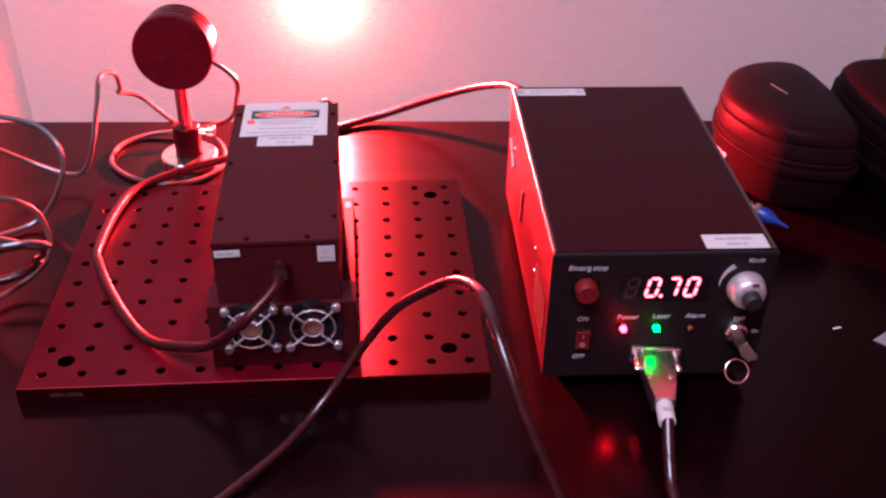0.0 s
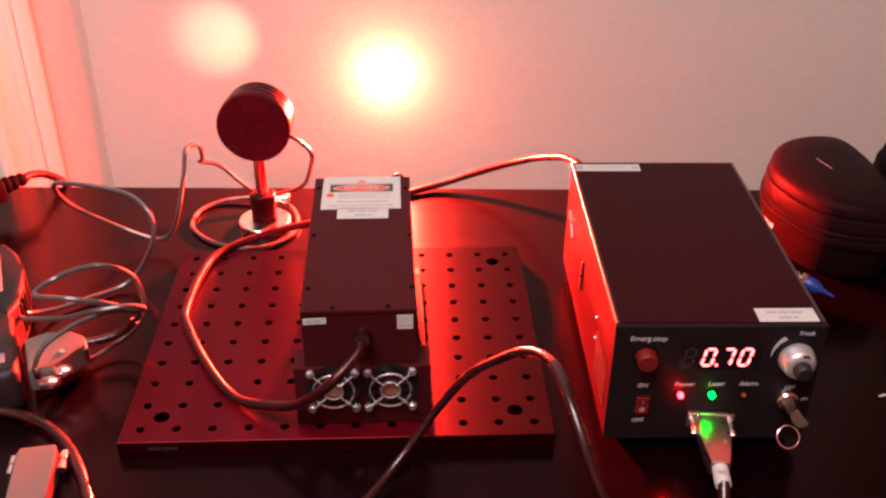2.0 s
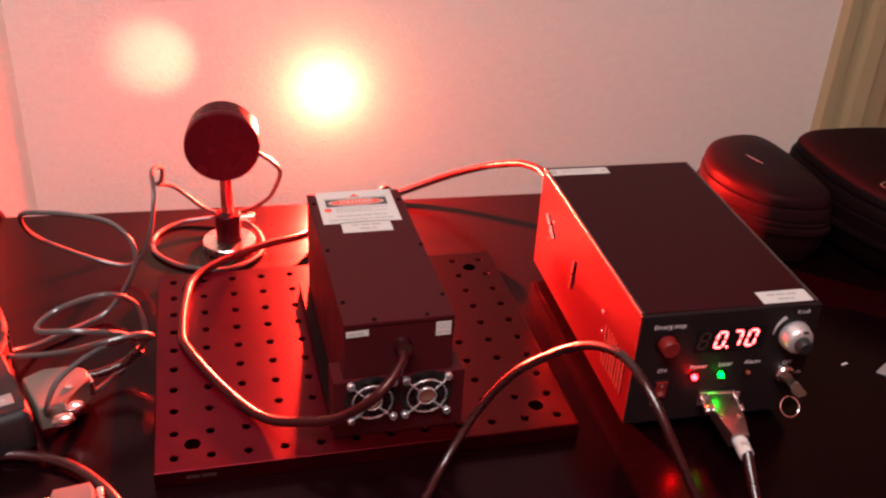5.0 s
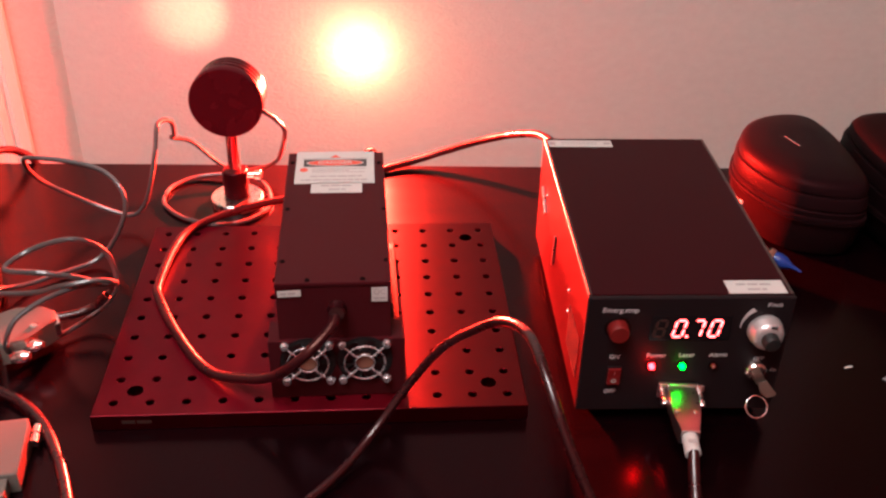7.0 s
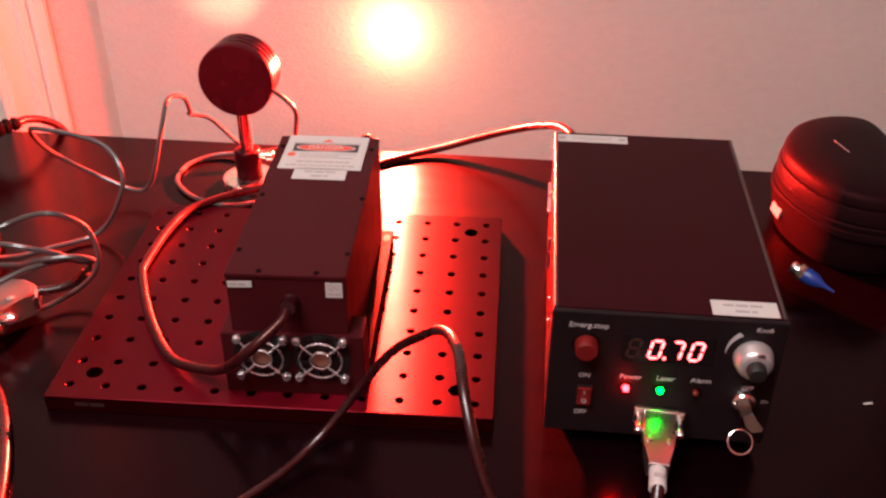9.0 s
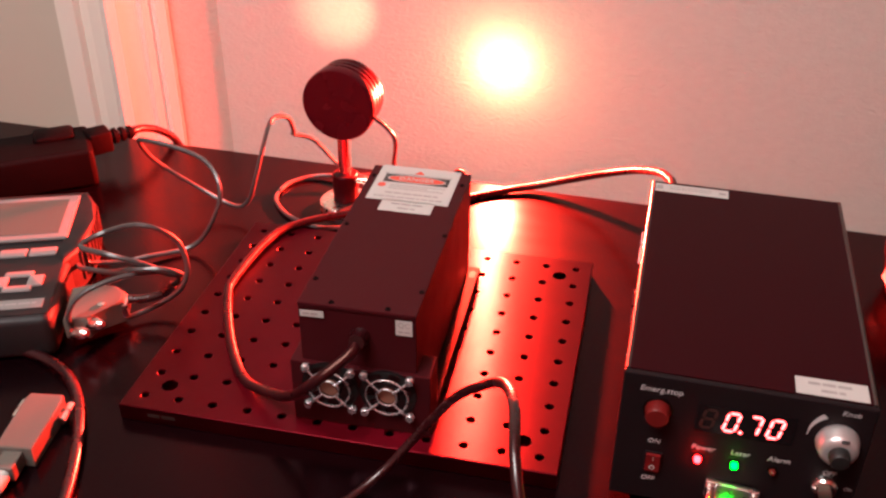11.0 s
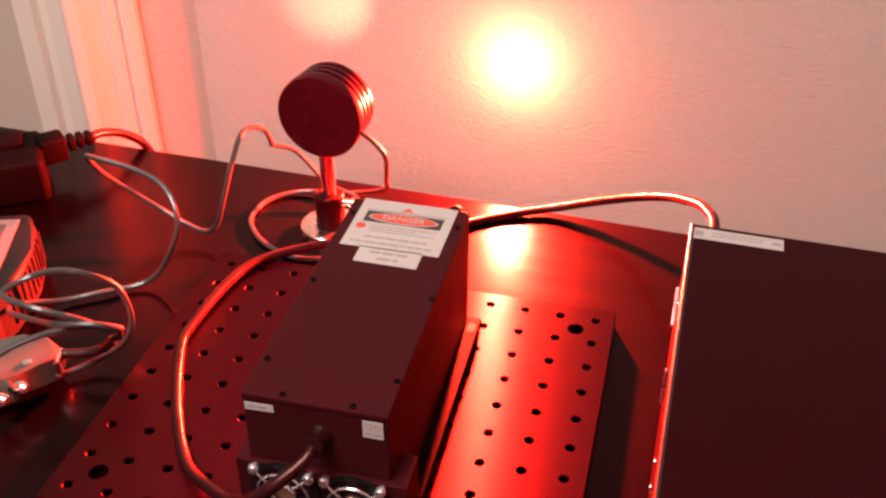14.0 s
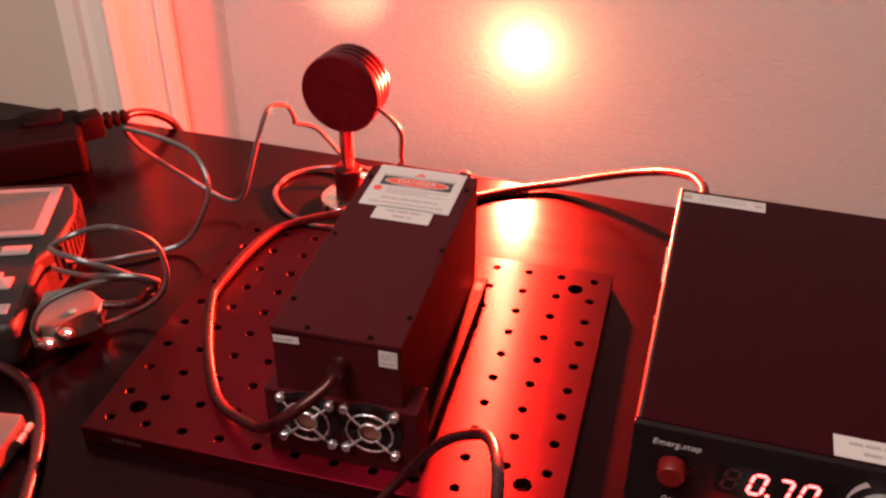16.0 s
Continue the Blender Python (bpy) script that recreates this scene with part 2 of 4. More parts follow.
def lettering(body, size, align="CENTER", shear=0.0, depth=0.0001):
    cu = bpy.data.curves.new("lettering", "FONT")
    cu.body, cu.size, cu.align_x, cu.align_y, cu.shear, cu.extrude = body, size, align, "CENTER", shear, depth
    cu.resolution_u = 3
    ob = new("lettering", cu)
    me = bpy.data.meshes.new_from_object(ob.evaluated_get(bpy.context.evaluated_depsgraph_get()))
    bpy.data.objects.remove(ob)
    bpy.data.curves.remove(cu)
    return me


def bars(rows, h, bm=None):
    """Rows of print too small to read: (x0, x1, y) strips of height h, broken into words."""
    bm = bm or bmesh.new()
    rnd = random.Random(5)
    for x0, x1, y in rows:
        x = x0
        while x < x1 - h:
            w = min(rnd.uniform(1.2, 4.0) * h, x1 - x)
            box(x, x + w, y - h / 2, y + h / 2, 0, 0.00012, bm=bm)
            x += w + 0.5 * h
    return bm


UPFRONT = pose(0, 0, 0, 90, 0, 0)      # local x right, y up, z towards the front (-y)

# ---- the room ----
wall = new("wall_north", finish(box(-0.30, 0.69, 0, 0.12, 0, 2.5), False))
wall.data.materials.append(M_WALL)
wall.matrix_world = pose(0.029, 0.496, 0, 0, 0, WALL_TURN) @ Matrix.Translation((-0.02, 0, 0))
tagged(wall, "off-white orange-peel textured plaster wall behind the table", "wall", kind="structure")


def slab(name, x0, x1, y0, y1, z0, z1, mat, label, category, m=None):
    ob = new(name, finish(box(x0, x1, y0, y1, z0, z1), False))
    ob.data.materials.append(mat)
    if m is not None:
        ob.matrix_world = m
    return tagged(ob, label, category, kind="structure")


slab("floor", -2.2, 2.6, -2.6, 1.0, -0.1, 0, M_FLOOR, "brown laminate floor of the room", "floor")
slab("ceiling", -2.2, 2.6, -2.6, 1.0, 2.5, 2.6, M_CEIL, "plain white painted ceiling", "ceiling")
slab("wall_south", -2.2, 2.6, -2.7, -2.6, 0, 2.5, M_FAR, "plain taupe wall, unseen, closing the room", "wall")
slab("wall_west", -2.3, -2.2, -2.7, 1.0, 0, 2.5, M_FAR, "plain taupe wall, unseen, closing the room", "wall")
slab("wall_east", 2.6, 2.7, -2.7, 1.0, 0, 2.5, M_FAR, "plain taupe wall, unseen, closing the room", "wall")

# angled return at the left with a moulded casing on it, then a door set back
CORNER, EDGE = Vector((-0.287, 0.507, 0)), Vector((-0.378, 0.430, 0))


def moulding(name, path, label, mat):
    """An upright strip with the plan profile given, 2.5 m high."""
    ob = new(name, finish(prism(path, 0, 2.5)))
    ob.data.materials.append(mat)
    return tagged(ob, label, "trim", kind="structure")


d = (EDGE - CORNER).normalized()
nrm = Vector((-d.y, d.x, 0))
if nrm.y > 0:
    nrm = -nrm


def on_return(s, out):
    p = CORNER + d * s + nrm * out
    return (p.x, p.y)


W = (EDGE - CORNER).length
moulding("wall_return", [on_return(-0.02, 0), on_return(0.052, 0), on_return(0.052, -0.06), on_return(-0.02, -0.08)], "narrow angled strip of textured plaster wall beside the casing", M_WALL)
moulding("trim_left", [on_return(0.052, -0.03), on_return(0.052, 0.004), on_return(0.056, 0.008), on_return(0.066, 0.008), on_return(0.069, 0.003), on_return(0.080, 0.005), on_return(0.084, 0.002),
                       on_return(0.100, 0.004), on_return(0.106, 0.010), on_return(W - 0.003, 0.010), on_return(W, 0.006), on_return(W, -0.03)], "cream painted moulded door casing", M_TRIM)
moulding("trim_jamb", [(EDGE.x, EDGE.y + 0.004), (EDGE.x - 0.020, EDGE.y + 0.008), (EDGE.x - 0.024, EDGE.y + 0.016), (EDGE.x - 0.034, EDGE.y + 0.016), (EDGE.x - 0.038, EDGE.y + 0.010), (EDGE.x - 0.052, EDGE.y + 0.012),
                       (EDGE.x - 0.056, EDGE.y + 0.024), (EDGE.x - 0.07, EDGE.y + 0.026), (EDGE.x - 0.07, EDGE.y + 0.10), (EDGE.x, EDGE.y + 0.10)], "cream painted stepped door jamb", M_TRIM)
slab("door_1", -2.2, EDGE.x - 0.068, EDGE.y + 0.05, EDGE.y + 0.09, 0, 2.5, M_DOOR, "closed door with plain grey-white paint", "door")
# casing and door at the right
RX = 0.627
RY = wall_y(RX)
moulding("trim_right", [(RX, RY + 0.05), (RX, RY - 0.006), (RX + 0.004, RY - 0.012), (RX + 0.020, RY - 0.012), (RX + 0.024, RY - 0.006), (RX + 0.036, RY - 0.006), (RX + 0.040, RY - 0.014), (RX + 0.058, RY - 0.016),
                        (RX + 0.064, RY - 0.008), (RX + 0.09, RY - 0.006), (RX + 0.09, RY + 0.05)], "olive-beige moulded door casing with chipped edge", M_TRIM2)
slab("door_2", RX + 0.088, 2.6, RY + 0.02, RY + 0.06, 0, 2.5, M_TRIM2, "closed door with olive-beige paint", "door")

lampthing = thing("ceiling_lamp", "square white ceiling lamp with a glowing diffuser", "lamp", pose(-0.4, -0.75, 2.44))
part("frame", box(-0.5, 0.5, -0.5, 0.5, 0.0, 0.06, 0.006), M_TRIM, lampthing)
part("diffuser", box(-0.45, 0.45, -0.45, 0.45, -0.006, 0.0, 0.002), M_TUBE, lampthing, "glowing white diffuser")

# ---- the table ----
table = thing("table", "dark brown-black laminate table with a smooth satin top", "table", pose(0.0, 0.394, TZ, 0, 0, WALL_TURN))
part("tabletop", box(-0.75, 1.05, -0.74, 0.0, -0.035, 0.0, 0.002), M_TABLE, table)
for lx, ly in ((-0.70, -0.69), (1.00, -0.69), (-0.70, -0.05), (1.00, -0.05)):
    part("leg", box(lx - 0.025, lx + 0.025, ly - 0.025, ly + 0.025, -TZ, -0.035, 0.002), M_TABLE, table)

# ---- breadboard ----
board = thing("optical_breadboard", "black anodised optical breadboard with a grid of threaded holes", "breadboard", pose(0, 0.125, BT))


def plate_mesh():
    V, Fc = [], []
    depth, ring = 0.0125, 16

    def add(p):
        V.append(p)
        return len(V) - 1
    big = {(1, 1), (11, 1), (1, 9), (11, 9)}
    for i in range(12):
        for j in range(10):
            cx, cy = -0.1375 + 0.025 * i, -0.1125 + 0.025 * j
            outer, inner, mid, low = [], [], [], []
            for k in range(ring):
                a = 2 * math.pi * k / ring
                c, s = math.cos(a), math.sin(a)
                f = 0.0125 / max(abs(c), abs(s))
                x, y = c * f, s * f
                node = (i + (1 if c > 0 else 0), j + (1 if s > 0 else 0))
                if node in big and k % 4:
                    if k % 4 == 2:
                        x, y = math.copysign(0.0125 - 0.0042, c), math.copysign(0.0125 - 0.0042, s)
                    elif abs(c) > abs(s):
                        y = math.copysign(0.0066, s)
                    else:
                        x = math.copysign(0.0066, c)
                outer.append(add((cx + x, cy + y, 0)))
                inner.append(add((cx + 0.0033 * c, cy + 0.0033 * s, 0)))
                mid.append(add((cx + 0.0027 * c, cy + 0.0027 * s, -0.0008)))
                low.append(add((cx + 0.0027 * c, cy + 0.0027 * s, -depth)))
            for k in range(ring):
                q = (k + 1) % ring
                Fc += [(outer[k], outer[q], inner[q], inner[k]), (inner[k], inner[q], mid[q], mid[k]), (mid[k], mid[q], low[q], low[k])]
    for bi, bj in big:
        cx, cy = -0.15 + 0.025 * bi, -0.125 + 0.025 * bj
        top, low = [], []
        for k in range(8):
            a = math.pi * k / 4
            r = 0.0059
            top.append(add((cx + r * math.cos(a), cy + r * math.sin(a), 0)))
            low.append(add((cx + r * math.cos(a), cy + r * math.sin(a), -0.009)))
        for k in range(8):
            q = (k + 1) % 8
            Fc.append((top[k], top[q], low[q], low[k]))
        Fc.append(tuple(low[::-1]))
    x0, x1, y0, y1 = -0.15, 0.15, -0.125, 0.125
    e = 0.0006
    rim = [[add(p) for p in ((a, b, 0), (a + sx * e, b + sy * e, -e), (a + sx * e, b + sy * e, -depth))] for a, b, sx, sy in ((x0, y0, -1, -1), (x1, y0, 1, -1), (x1, y1, 1, 1), (x0, y1, -1, 1))]
    for k in range(4):
        a, b = rim[k], rim[(k + 1) % 4]
        Fc += [(a[0], b[0], b[1], a[1]), (a[1], b[1], b[2], a[2])]
    me = bpy.data.meshes.new("plate")
    me.from_pydata(V, [], Fc)
    bm = bmesh.new()
    bm.from_mesh(me)
    bmesh.ops.remove_doubles(bm, verts=bm.verts[:], dist=0.00002)
    bm.to_mesh(me)
    bm.free()
    return me


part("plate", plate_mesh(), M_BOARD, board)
part("maker_mark", bars([(-0.130, -0.108, 0.0)], 0.0030), M_UNLIT, board, "small worn print on the front edge", pose(0, -0.1258, -0.006) @ UPFRONT)

# ---- laser head ----
HX = 0.0157
head = thing("laser_module", "black metal laser head with white danger label, on the breadboard", "laser", pose(HX, 0.112, BT, 0, 0, 0.9))
part("base_plate", box(-0.046, 0.047, -0.09, 0.098, 0.0003, 0.008, 0.0006), M_NYLON, head)
part("body", box(-0.038, 0.038, -0.0945, 0.0945, 0.008, 0.091, 0.0004), M_HEAD, head)
part("lid", box(-0.0383, 0.0383, -0.0952, 0.0952, 0.0912, 0.0945, 0.0006), M_HEAD, head)
# the fan block with its two round openings
fan = part("fan_block", box(-0.0455, 0.0475, -0.0975, -0.074, 0.0005, 0.0490, 0.0006), M_HEAD, head)
screw = finish(lathe([(0.0019, 0), (0.0019, 0.0006), (0.0016, 0.0009), (0.0009, 0.0009), (0.0008, 0.0003)], 12))
for sx, sy in ((-0.0345, 0.0775), (0.0345, 0.0755), (-0.0345, 0.003), (0.0365, 0.001), (-0.0345, -0.068), (0.0358, -0.069), (-0.017, -0.0915), (0.0195, -0.0915)):
    part("lid_screw", screw, M_SCREW, head, m=pose(sx, sy, 0.0943))
part("mounting_slot", prism([(0.0028 * math.cos(a * math.pi / 8), (0.0022 if math.sin(a * math.pi / 8) > 0 else -0.0022) + 0.0028 * math.sin(a * math.pi / 8)) for a in range(16)], 0, 0.00015), M_DARK, head, "dark slot in the flange", pose(0.0425, 0.086, 0.008))
part("aperture", lathe([(0.0075, 0), (0.0075, 0.003), (0.006, 0.004), (0.003, 0.004), (0.003, 0.001)], 24), M_STEEL, head, "round steel beam aperture", pose(0.0115, 0.0945, 0.069, -90))
part("rear_knob", lathe([(0.006, 0), (0.0065, 0.002), (0.0065, 0.006), (0.005, 0.008)], 20), M_SCREW, head, "small black knob at the rear", pose(0.028, 0.0945, 0.089, -90))
part("strain_relief", lathe([(0.0062, 0), (0.0066, 0.001), (0.0060, 0.0025), (0.0052, 0.004), (0.0050, 0.010)], 20), M_RUBBER, head, "black cable gland", pose(0.002, -0.0945, 0.0735, 78))

# danger plate
dl = part("danger_label", box(-0.031, 0.031, -0.027, 0.027, 0, 0.0003), M_LABEL, head, "white laser danger label with red oval", pose(-0.0005, 0.0685, 0.0946, 0, 0, -0.4))
part("danger_panel", box(-0.0250, 0.0250, 0.0008, 0.0132, 0.0003, 0.0004), M_INKB, dl)
part("oval_rim", prism([(0.0228 * math.cos(a * math.pi / 16), 0.007 + 0.0055 * math.sin(a * math.pi / 16)) for a in range(32)], 0.0004, 0.00045), M_LABEL, dl)
part("danger_oval", prism([(0.0215 * math.cos(a * math.pi / 16), 0.007 + 0.0046 * math.sin(a * math.pi / 16)) for a in range(32)], 0.0004, 0.00055), M_INKR, dl)
part("danger_word", lettering("DANGER", 0.0068), M_LABEL, dl, m=pose(0, 0.0069, 0.00066))
part("warning_triangle", prism([(-0.0042, 0.0165), (0.0042, 0.0165), (0, 0.0215)], 0.0003, 0.0004), M_INKR, dl)
part("warning_dot", cyl(0.0032, 0.0003, 0.0004, 16), M_INKR, dl, m=pose(-0.0245, -0.0045, 0))
part("small_print", bars([(-0.026, 0.026, 0.0148), (-0.018, 0.024, -0.003), (-0.018, 0.012, -0.0058), (-0.018, 0.024, -0.0086)], 0.0011), M_INK, dl, m=pose(0, 0, 0.0003))
part("class_print", bars([(-0.019, 0.021, -0.0155), (-0.026, 0.026, -0.0215)], 0.0019), M_INK, dl, m=pose(0, 0, 0.0003))
sl = part("serial_label", box(-0.0195, 0.0195, -0.008, 0.008, 0, 0.0003), M_LABEL, head, "small white serial label", pose(0.001, 0.0345, 0.0946, 0, 0, -0.6))
part("serial_print", bars([(-0.012, 0.013, 0.003), (-0.006, 0.007, -0.003)], 0.0022), M_INK, sl, m=pose(0, 0, 0.0003))
fl = part("edge_label", box(-0.0077, 0.0077, -0.0024, 0.0024, 0, 0.0003), M_LABEL, head, "narrow white sticker", pose(-0.0290, -0.0953, 0.0868) @ UPFRONT @ pose(0, 0, 0, 0, 0, 2))
part("edge_print", bars([(-0.006, 0.006, 0.0)], 0.0015), M_INK, fl, m=pose(0, 0, 0.0003))
qc = part("check_label", box(-0.0053, 0.0053, -0.0056, 0.0056, 0, 0.0003), M_LABEL, head, "square white quality sticker", pose(0.0305, -0.0953, 0.0845) @ UPFRONT)
part("check_word", lettering("QC", 0.0055), M_INK, qc, m=pose(0, 0.002, 0.0004))
part("check_print", bars([(-0.004, 0.004, -0.0030)], 0.0012), M_INK, qc, m=pose(0, 0, 0.0003))


def fan_guard(cx):
    """A 40 mm fan with a wire guard on four screws, at the block's front."""
    base = pose(cx, -0.0975, 0.0320) @ UPFRONT
    rim = lathe([(0.0192, -0.0002), (0.0192, 0.0006), (0.0184, 0.0006), (0.0182, -0.0001)], 40)
    f = part("fan", rim, M_PANEL, head, "small axial fan behind a bright wire guard", base)
    part("opening", cyl(0.0180, -0.0001, 0.0003, 40), M_DARK, f)
    part("hub", lathe([(0.0085, 0.0002), (0.0085, 0.0012), (0.0078, 0.0016)], 28), M_PANEL, f)
    part("hub_label", cyl(0.0066, 0.0016, 0.0018, 24), M_FANHUB, f, "copper-coloured hub sticker")
    for k in range(7):
        a = 2 * math.pi * k / 7
        bm = bmesh.new()
        vs = [bm.verts.new((r * math.cos(a + o), r * math.sin(a + o), z)) for r, o, z in ((0.0085, 0, 0.0004), (0.017, 0.1, 0.0004), (0.017, 0.62, 0.0011), (0.0085, 0.7, 0.0011))]
        bm.faces.new(vs)
        bmesh.ops.solidify(bm, geom=bm.faces[:], thickness=0.0002)
        part("blade", bm, M_RUBBER, f)
    for r in (0.0066, 0.0140):
        part("guard_ring", sweep([(r * math.cos(k * math.pi / 6), r * math.sin(k * math.pi / 6), 0.0040) for k in range(12)], 0.0007, 8, 3, True), M_GUARD, f)
    for sx in (-1, 1):
        for sy in (-1, 1):
            part("guard_arm", sweep([(sx * 0.0044, sy * 0.0044, 0.0046), (sx * 0.011, sy * 0.011, 0.0047), (sx * 0.0140, sy * 0.0140, 0.0034)], 0.0008, 8, 4), M_GUARD, f)
            part("guard_screw", lathe([(0.0016, 0), (0.0016, 0.0025), (0.0031, 0.0027), (0.0031, 0.0042), (0.0024, 0.0054), (0.0008, 0.0056)], 16, Matrix.Translation((sx * 0.0150, sy * 0.0150, 0))), M_GUARD, f)


fan_guard(-0.0190)
fan_guard(0.0197)

# ---- power supply ----
PW, PD = 0.0685, 0.1175
psu = thing("laser_power_supply", "black metal laser power supply with lit red display", "power supply", pose(0.2550, 0.1112, TZ, 0, 0, -1.5))
part("case_bottom", box(-PW + 0.002, PW - 0.002, -PD + 0.004, PD - 0.001, 0.010, 0.0135, 0.0005), M_CASE, psu)
shell = bmesh.new()
prof = [(-PW, 0.0115), (-PW, 0.1054), (-PW + 0.0003, 0.1062), (-PW + 0.0008, 0.1067), (-PW + 0.0016, 0.107), (PW - 0.0016, 0.107), (PW - 0.0008, 0.1067), (PW - 0.0003, 0.1062), (PW, 0.1054), (PW, 0.0115), (PW - 0.0015, 0.0115), (PW - 0.0015, 0.1045), (PW - 0.0017, 0.1051), (PW - 0.0019, 0.1053), (PW - 0.0025, 0.1055), (-PW + 0.0025, 0.1055), (-PW + 0.0019, 0.1053), (-PW + 0.0017, 0.1051), (-PW + 0.0015, 0.1045), (-PW + 0.0015, 0.0115)]
ra = [shell.verts.new((x, -PD + 0.003, z)) for x, z in prof]
rb = [shell.verts.new((x, PD, z)) for x, z in prof]
for k in range(len(prof)):
    q = (k + 1) % len(prof)
    shell.faces.new((ra[k], ra[q], rb[q], rb[k]))
    # the cut ends of the sheet
for k in range(10):
    q = 19 - k
    if k < 9:
        for ring in (ra, rb):
            shell.faces.new((ring[k], ring[k + 1], ring[q - 1], ring[q]))
part("cover", shell, M_CASE, psu)
for sx in (-1, 1):
    ex = sx * (PW - 0.0014)
    part("folded_edge", sweep([(ex, -PD + 0.003, 0.1057), (ex, 0.0, 0.1057), (ex, PD, 0.1057)], 0.0017, 16, 2), M_EDGE, psu, "glossy rounded fold of the cover")
part("rear_panel", box(-PW + 0.002, PW - 0.002, PD - 0.006, PD - 0.003, 0.0135, 0.105), M_CASE, psu)
front = part("front_panel", box(-PW - 0.0005, PW + 0.0005, -PD - 0.001, -PD + 0.0028, 0.0115, 0.1068, 0.001), M_PANEL, psu)
for fx in (-0.052, 0.052):
    for fy in (-0.095, 0.095):
        part("foot", cyl(0.008, 0.0, 0.0115, 18, 0.001), M_RUBBER, psu, m=pose(fx, fy, 0))
part("cable_gland", lathe([(0.0075, 0), (0.0080, 0.002), (0.0080, 0.007), (0.0062, 0.009), (0.0058, 0.014)], 20), M_STEEL, psu, "round nickel cable gland", pose(-0.0505, PD - 0.003, 0.0785, -90))
# side vents, the oblique slots and marks on the left flank
SIDE = pose(-PW - 0.0002, 0, 0, 90, 0, -90)     # local x towards the front, y up, z out to the left
for k in range(8):
    part("vent_slot", box(0.062 + 0.0055 * k, 0.0645 + 0.0055 * k, 0.028, 0.062, -0.0004, 0.0003), M_DARK, psu, m=SIDE)
part("side_slot", box(-0.0012, 0.0012, -0.0140, 0.0140, 0, 0.0018, 0.0003), M_STEEL, psu, "bright slot edge", SIDE @ pose(-0.017, 0.058, 0, 0, 0, -6))
part("side_clip", box(-0.0018, 0.0018, -0.0130, 0.0130, 0, 0.0024, 0.0004), M_STEEL, psu, "bright metal clip", SIDE @ pose(-0.081, 0.068, 0, 0, 0, 60))
for a, b in ((-0.076, 0.075), (-0.084, 0.054), (0.053, 0.068), (0.056, 0.052)):
    part("side_screw", lathe([(0.0017, 0), (0.0016, 0.0007), (0.0008, 0.001)], 12), M_STEEL, psu, m=SIDE @ pose(a, b, 0))
lab = part("rear_label", box(-0.0268, 0.0268, -0.006, 0.006, 0, 0.0003), M_LABEL, psu, "white type label with fine print", pose(-0.0392, 0.1078, 0.1071))
part("rear_print", bars([(-0.016, 0.016, 0.002), (-0.016, 0.014, -0.001)], 0.0011), M_INK, lab, m=pose(0, 0, 0.0003))
part("rear_mark", box(-0.026, -0.021, -0.003, 0.003, 0.0003, 0.0004), M_INK, lab)
part("rear_sign", box(0.020, 0.025, -0.0015, 0.0015, 0.0003, 0.0004), M_INK, lab)
lab = part("model_label", box(-0.0195, 0.0195, -0.0075, 0.0075, 0, 0.0003), M_LABEL, psu, "white model label", pose(0.0445, -0.1065, 0.1071, 0, 0, 0.3))
part("model_print", bars([(-0.0125, 0.0135, 0.0028), (-0.006, 0.007, -0.003)], 0.0022), M_INK, lab, m=pose(0, 0, 0.0003))

FP = pose(-0.0016, -PD - 0.0011, 0) @ UPFRONT       # x right, y up from the table, z out of the panel


def printed(word, x, y, size, shear=0.12):
    part("printed_word", lettering(word, size, shear=shear), M_WHITE, front, m=FP @ pose(x, y, 0.0001))


printed("Emerg.stop", -0.0452, 0.0972, 0.0053)
printed("ON", -0.0452, 0.0585, 0.0046, 0.2)
printed("OFF", -0.0455, 0.0285, 0.0046, 0.2)
printed("Power", -0.0168, 0.0595, 0.0051)
printed("Laser", 0.0042, 0.0598, 0.0051)
printed("Alarm", 0.0258, 0.0598, 0.0051)
printed("Knob", 0.0570, 0.1012, 0.0046)
printed("OFF", 0.0540, 0.0565, 0.0042, 0.2)
printed("On", 0.0660, 0.0465, 0.0036, 0.2)
# emergency stop
es = part("stop_button", lathe([(0.0070, 0), (0.0072, 0.001), (0.0068, 0.004), (0.0068, 0.008), (0.0060, 0.0095)], 28), M_REDBTN, psu, "round red emergency stop button", FP @ pose(-0.0458, 0.0835, 0))
part("button_collar", lathe([(0.0086, 0), (0.0086, 0.0008), (0.0076, 0.0016), (0.0074, 0.0005)], 28), M_SCREW, es)
# display
win = part("display_window", box(-0.0215, 0.0325, 0.0695, 0.0895, 0, 0.0004), M_WINDOW, psu, "dark smoked display window", FP @ pose(-0.0020, 0.003, 0))
SEGS = {"a": (0.5, 1, 0), "b": (1, 0.75, 1), "c": (1, 0.25, 1), "d": (0.5, 0, 0), "e": (0, 0.25, 1), "f": (0, 0.75, 1), "g": (0.5, 0.5, 0)}
DW, DH, SW = 0.0064, 0.0132, 0.0017


def segment(letter):
    u, v, upright = SEGS[letter]
    L = (DH / 2 if upright else DW) - 0.0008
    h = SW / 2
    pts = [(-L / 2, 0), (-L / 2 + h, h), (L / 2 - h, h), (L / 2, 0), (L / 2 - h, -h), (-L / 2 + h, -h)]
    out = []
    for x, y in pts:
        if upright:
            x, y = -y, x
        X, Y = (u - 0.5) * DW + x, v * DH + y
        out.append((X + 0.17 * Y, Y))
    return out


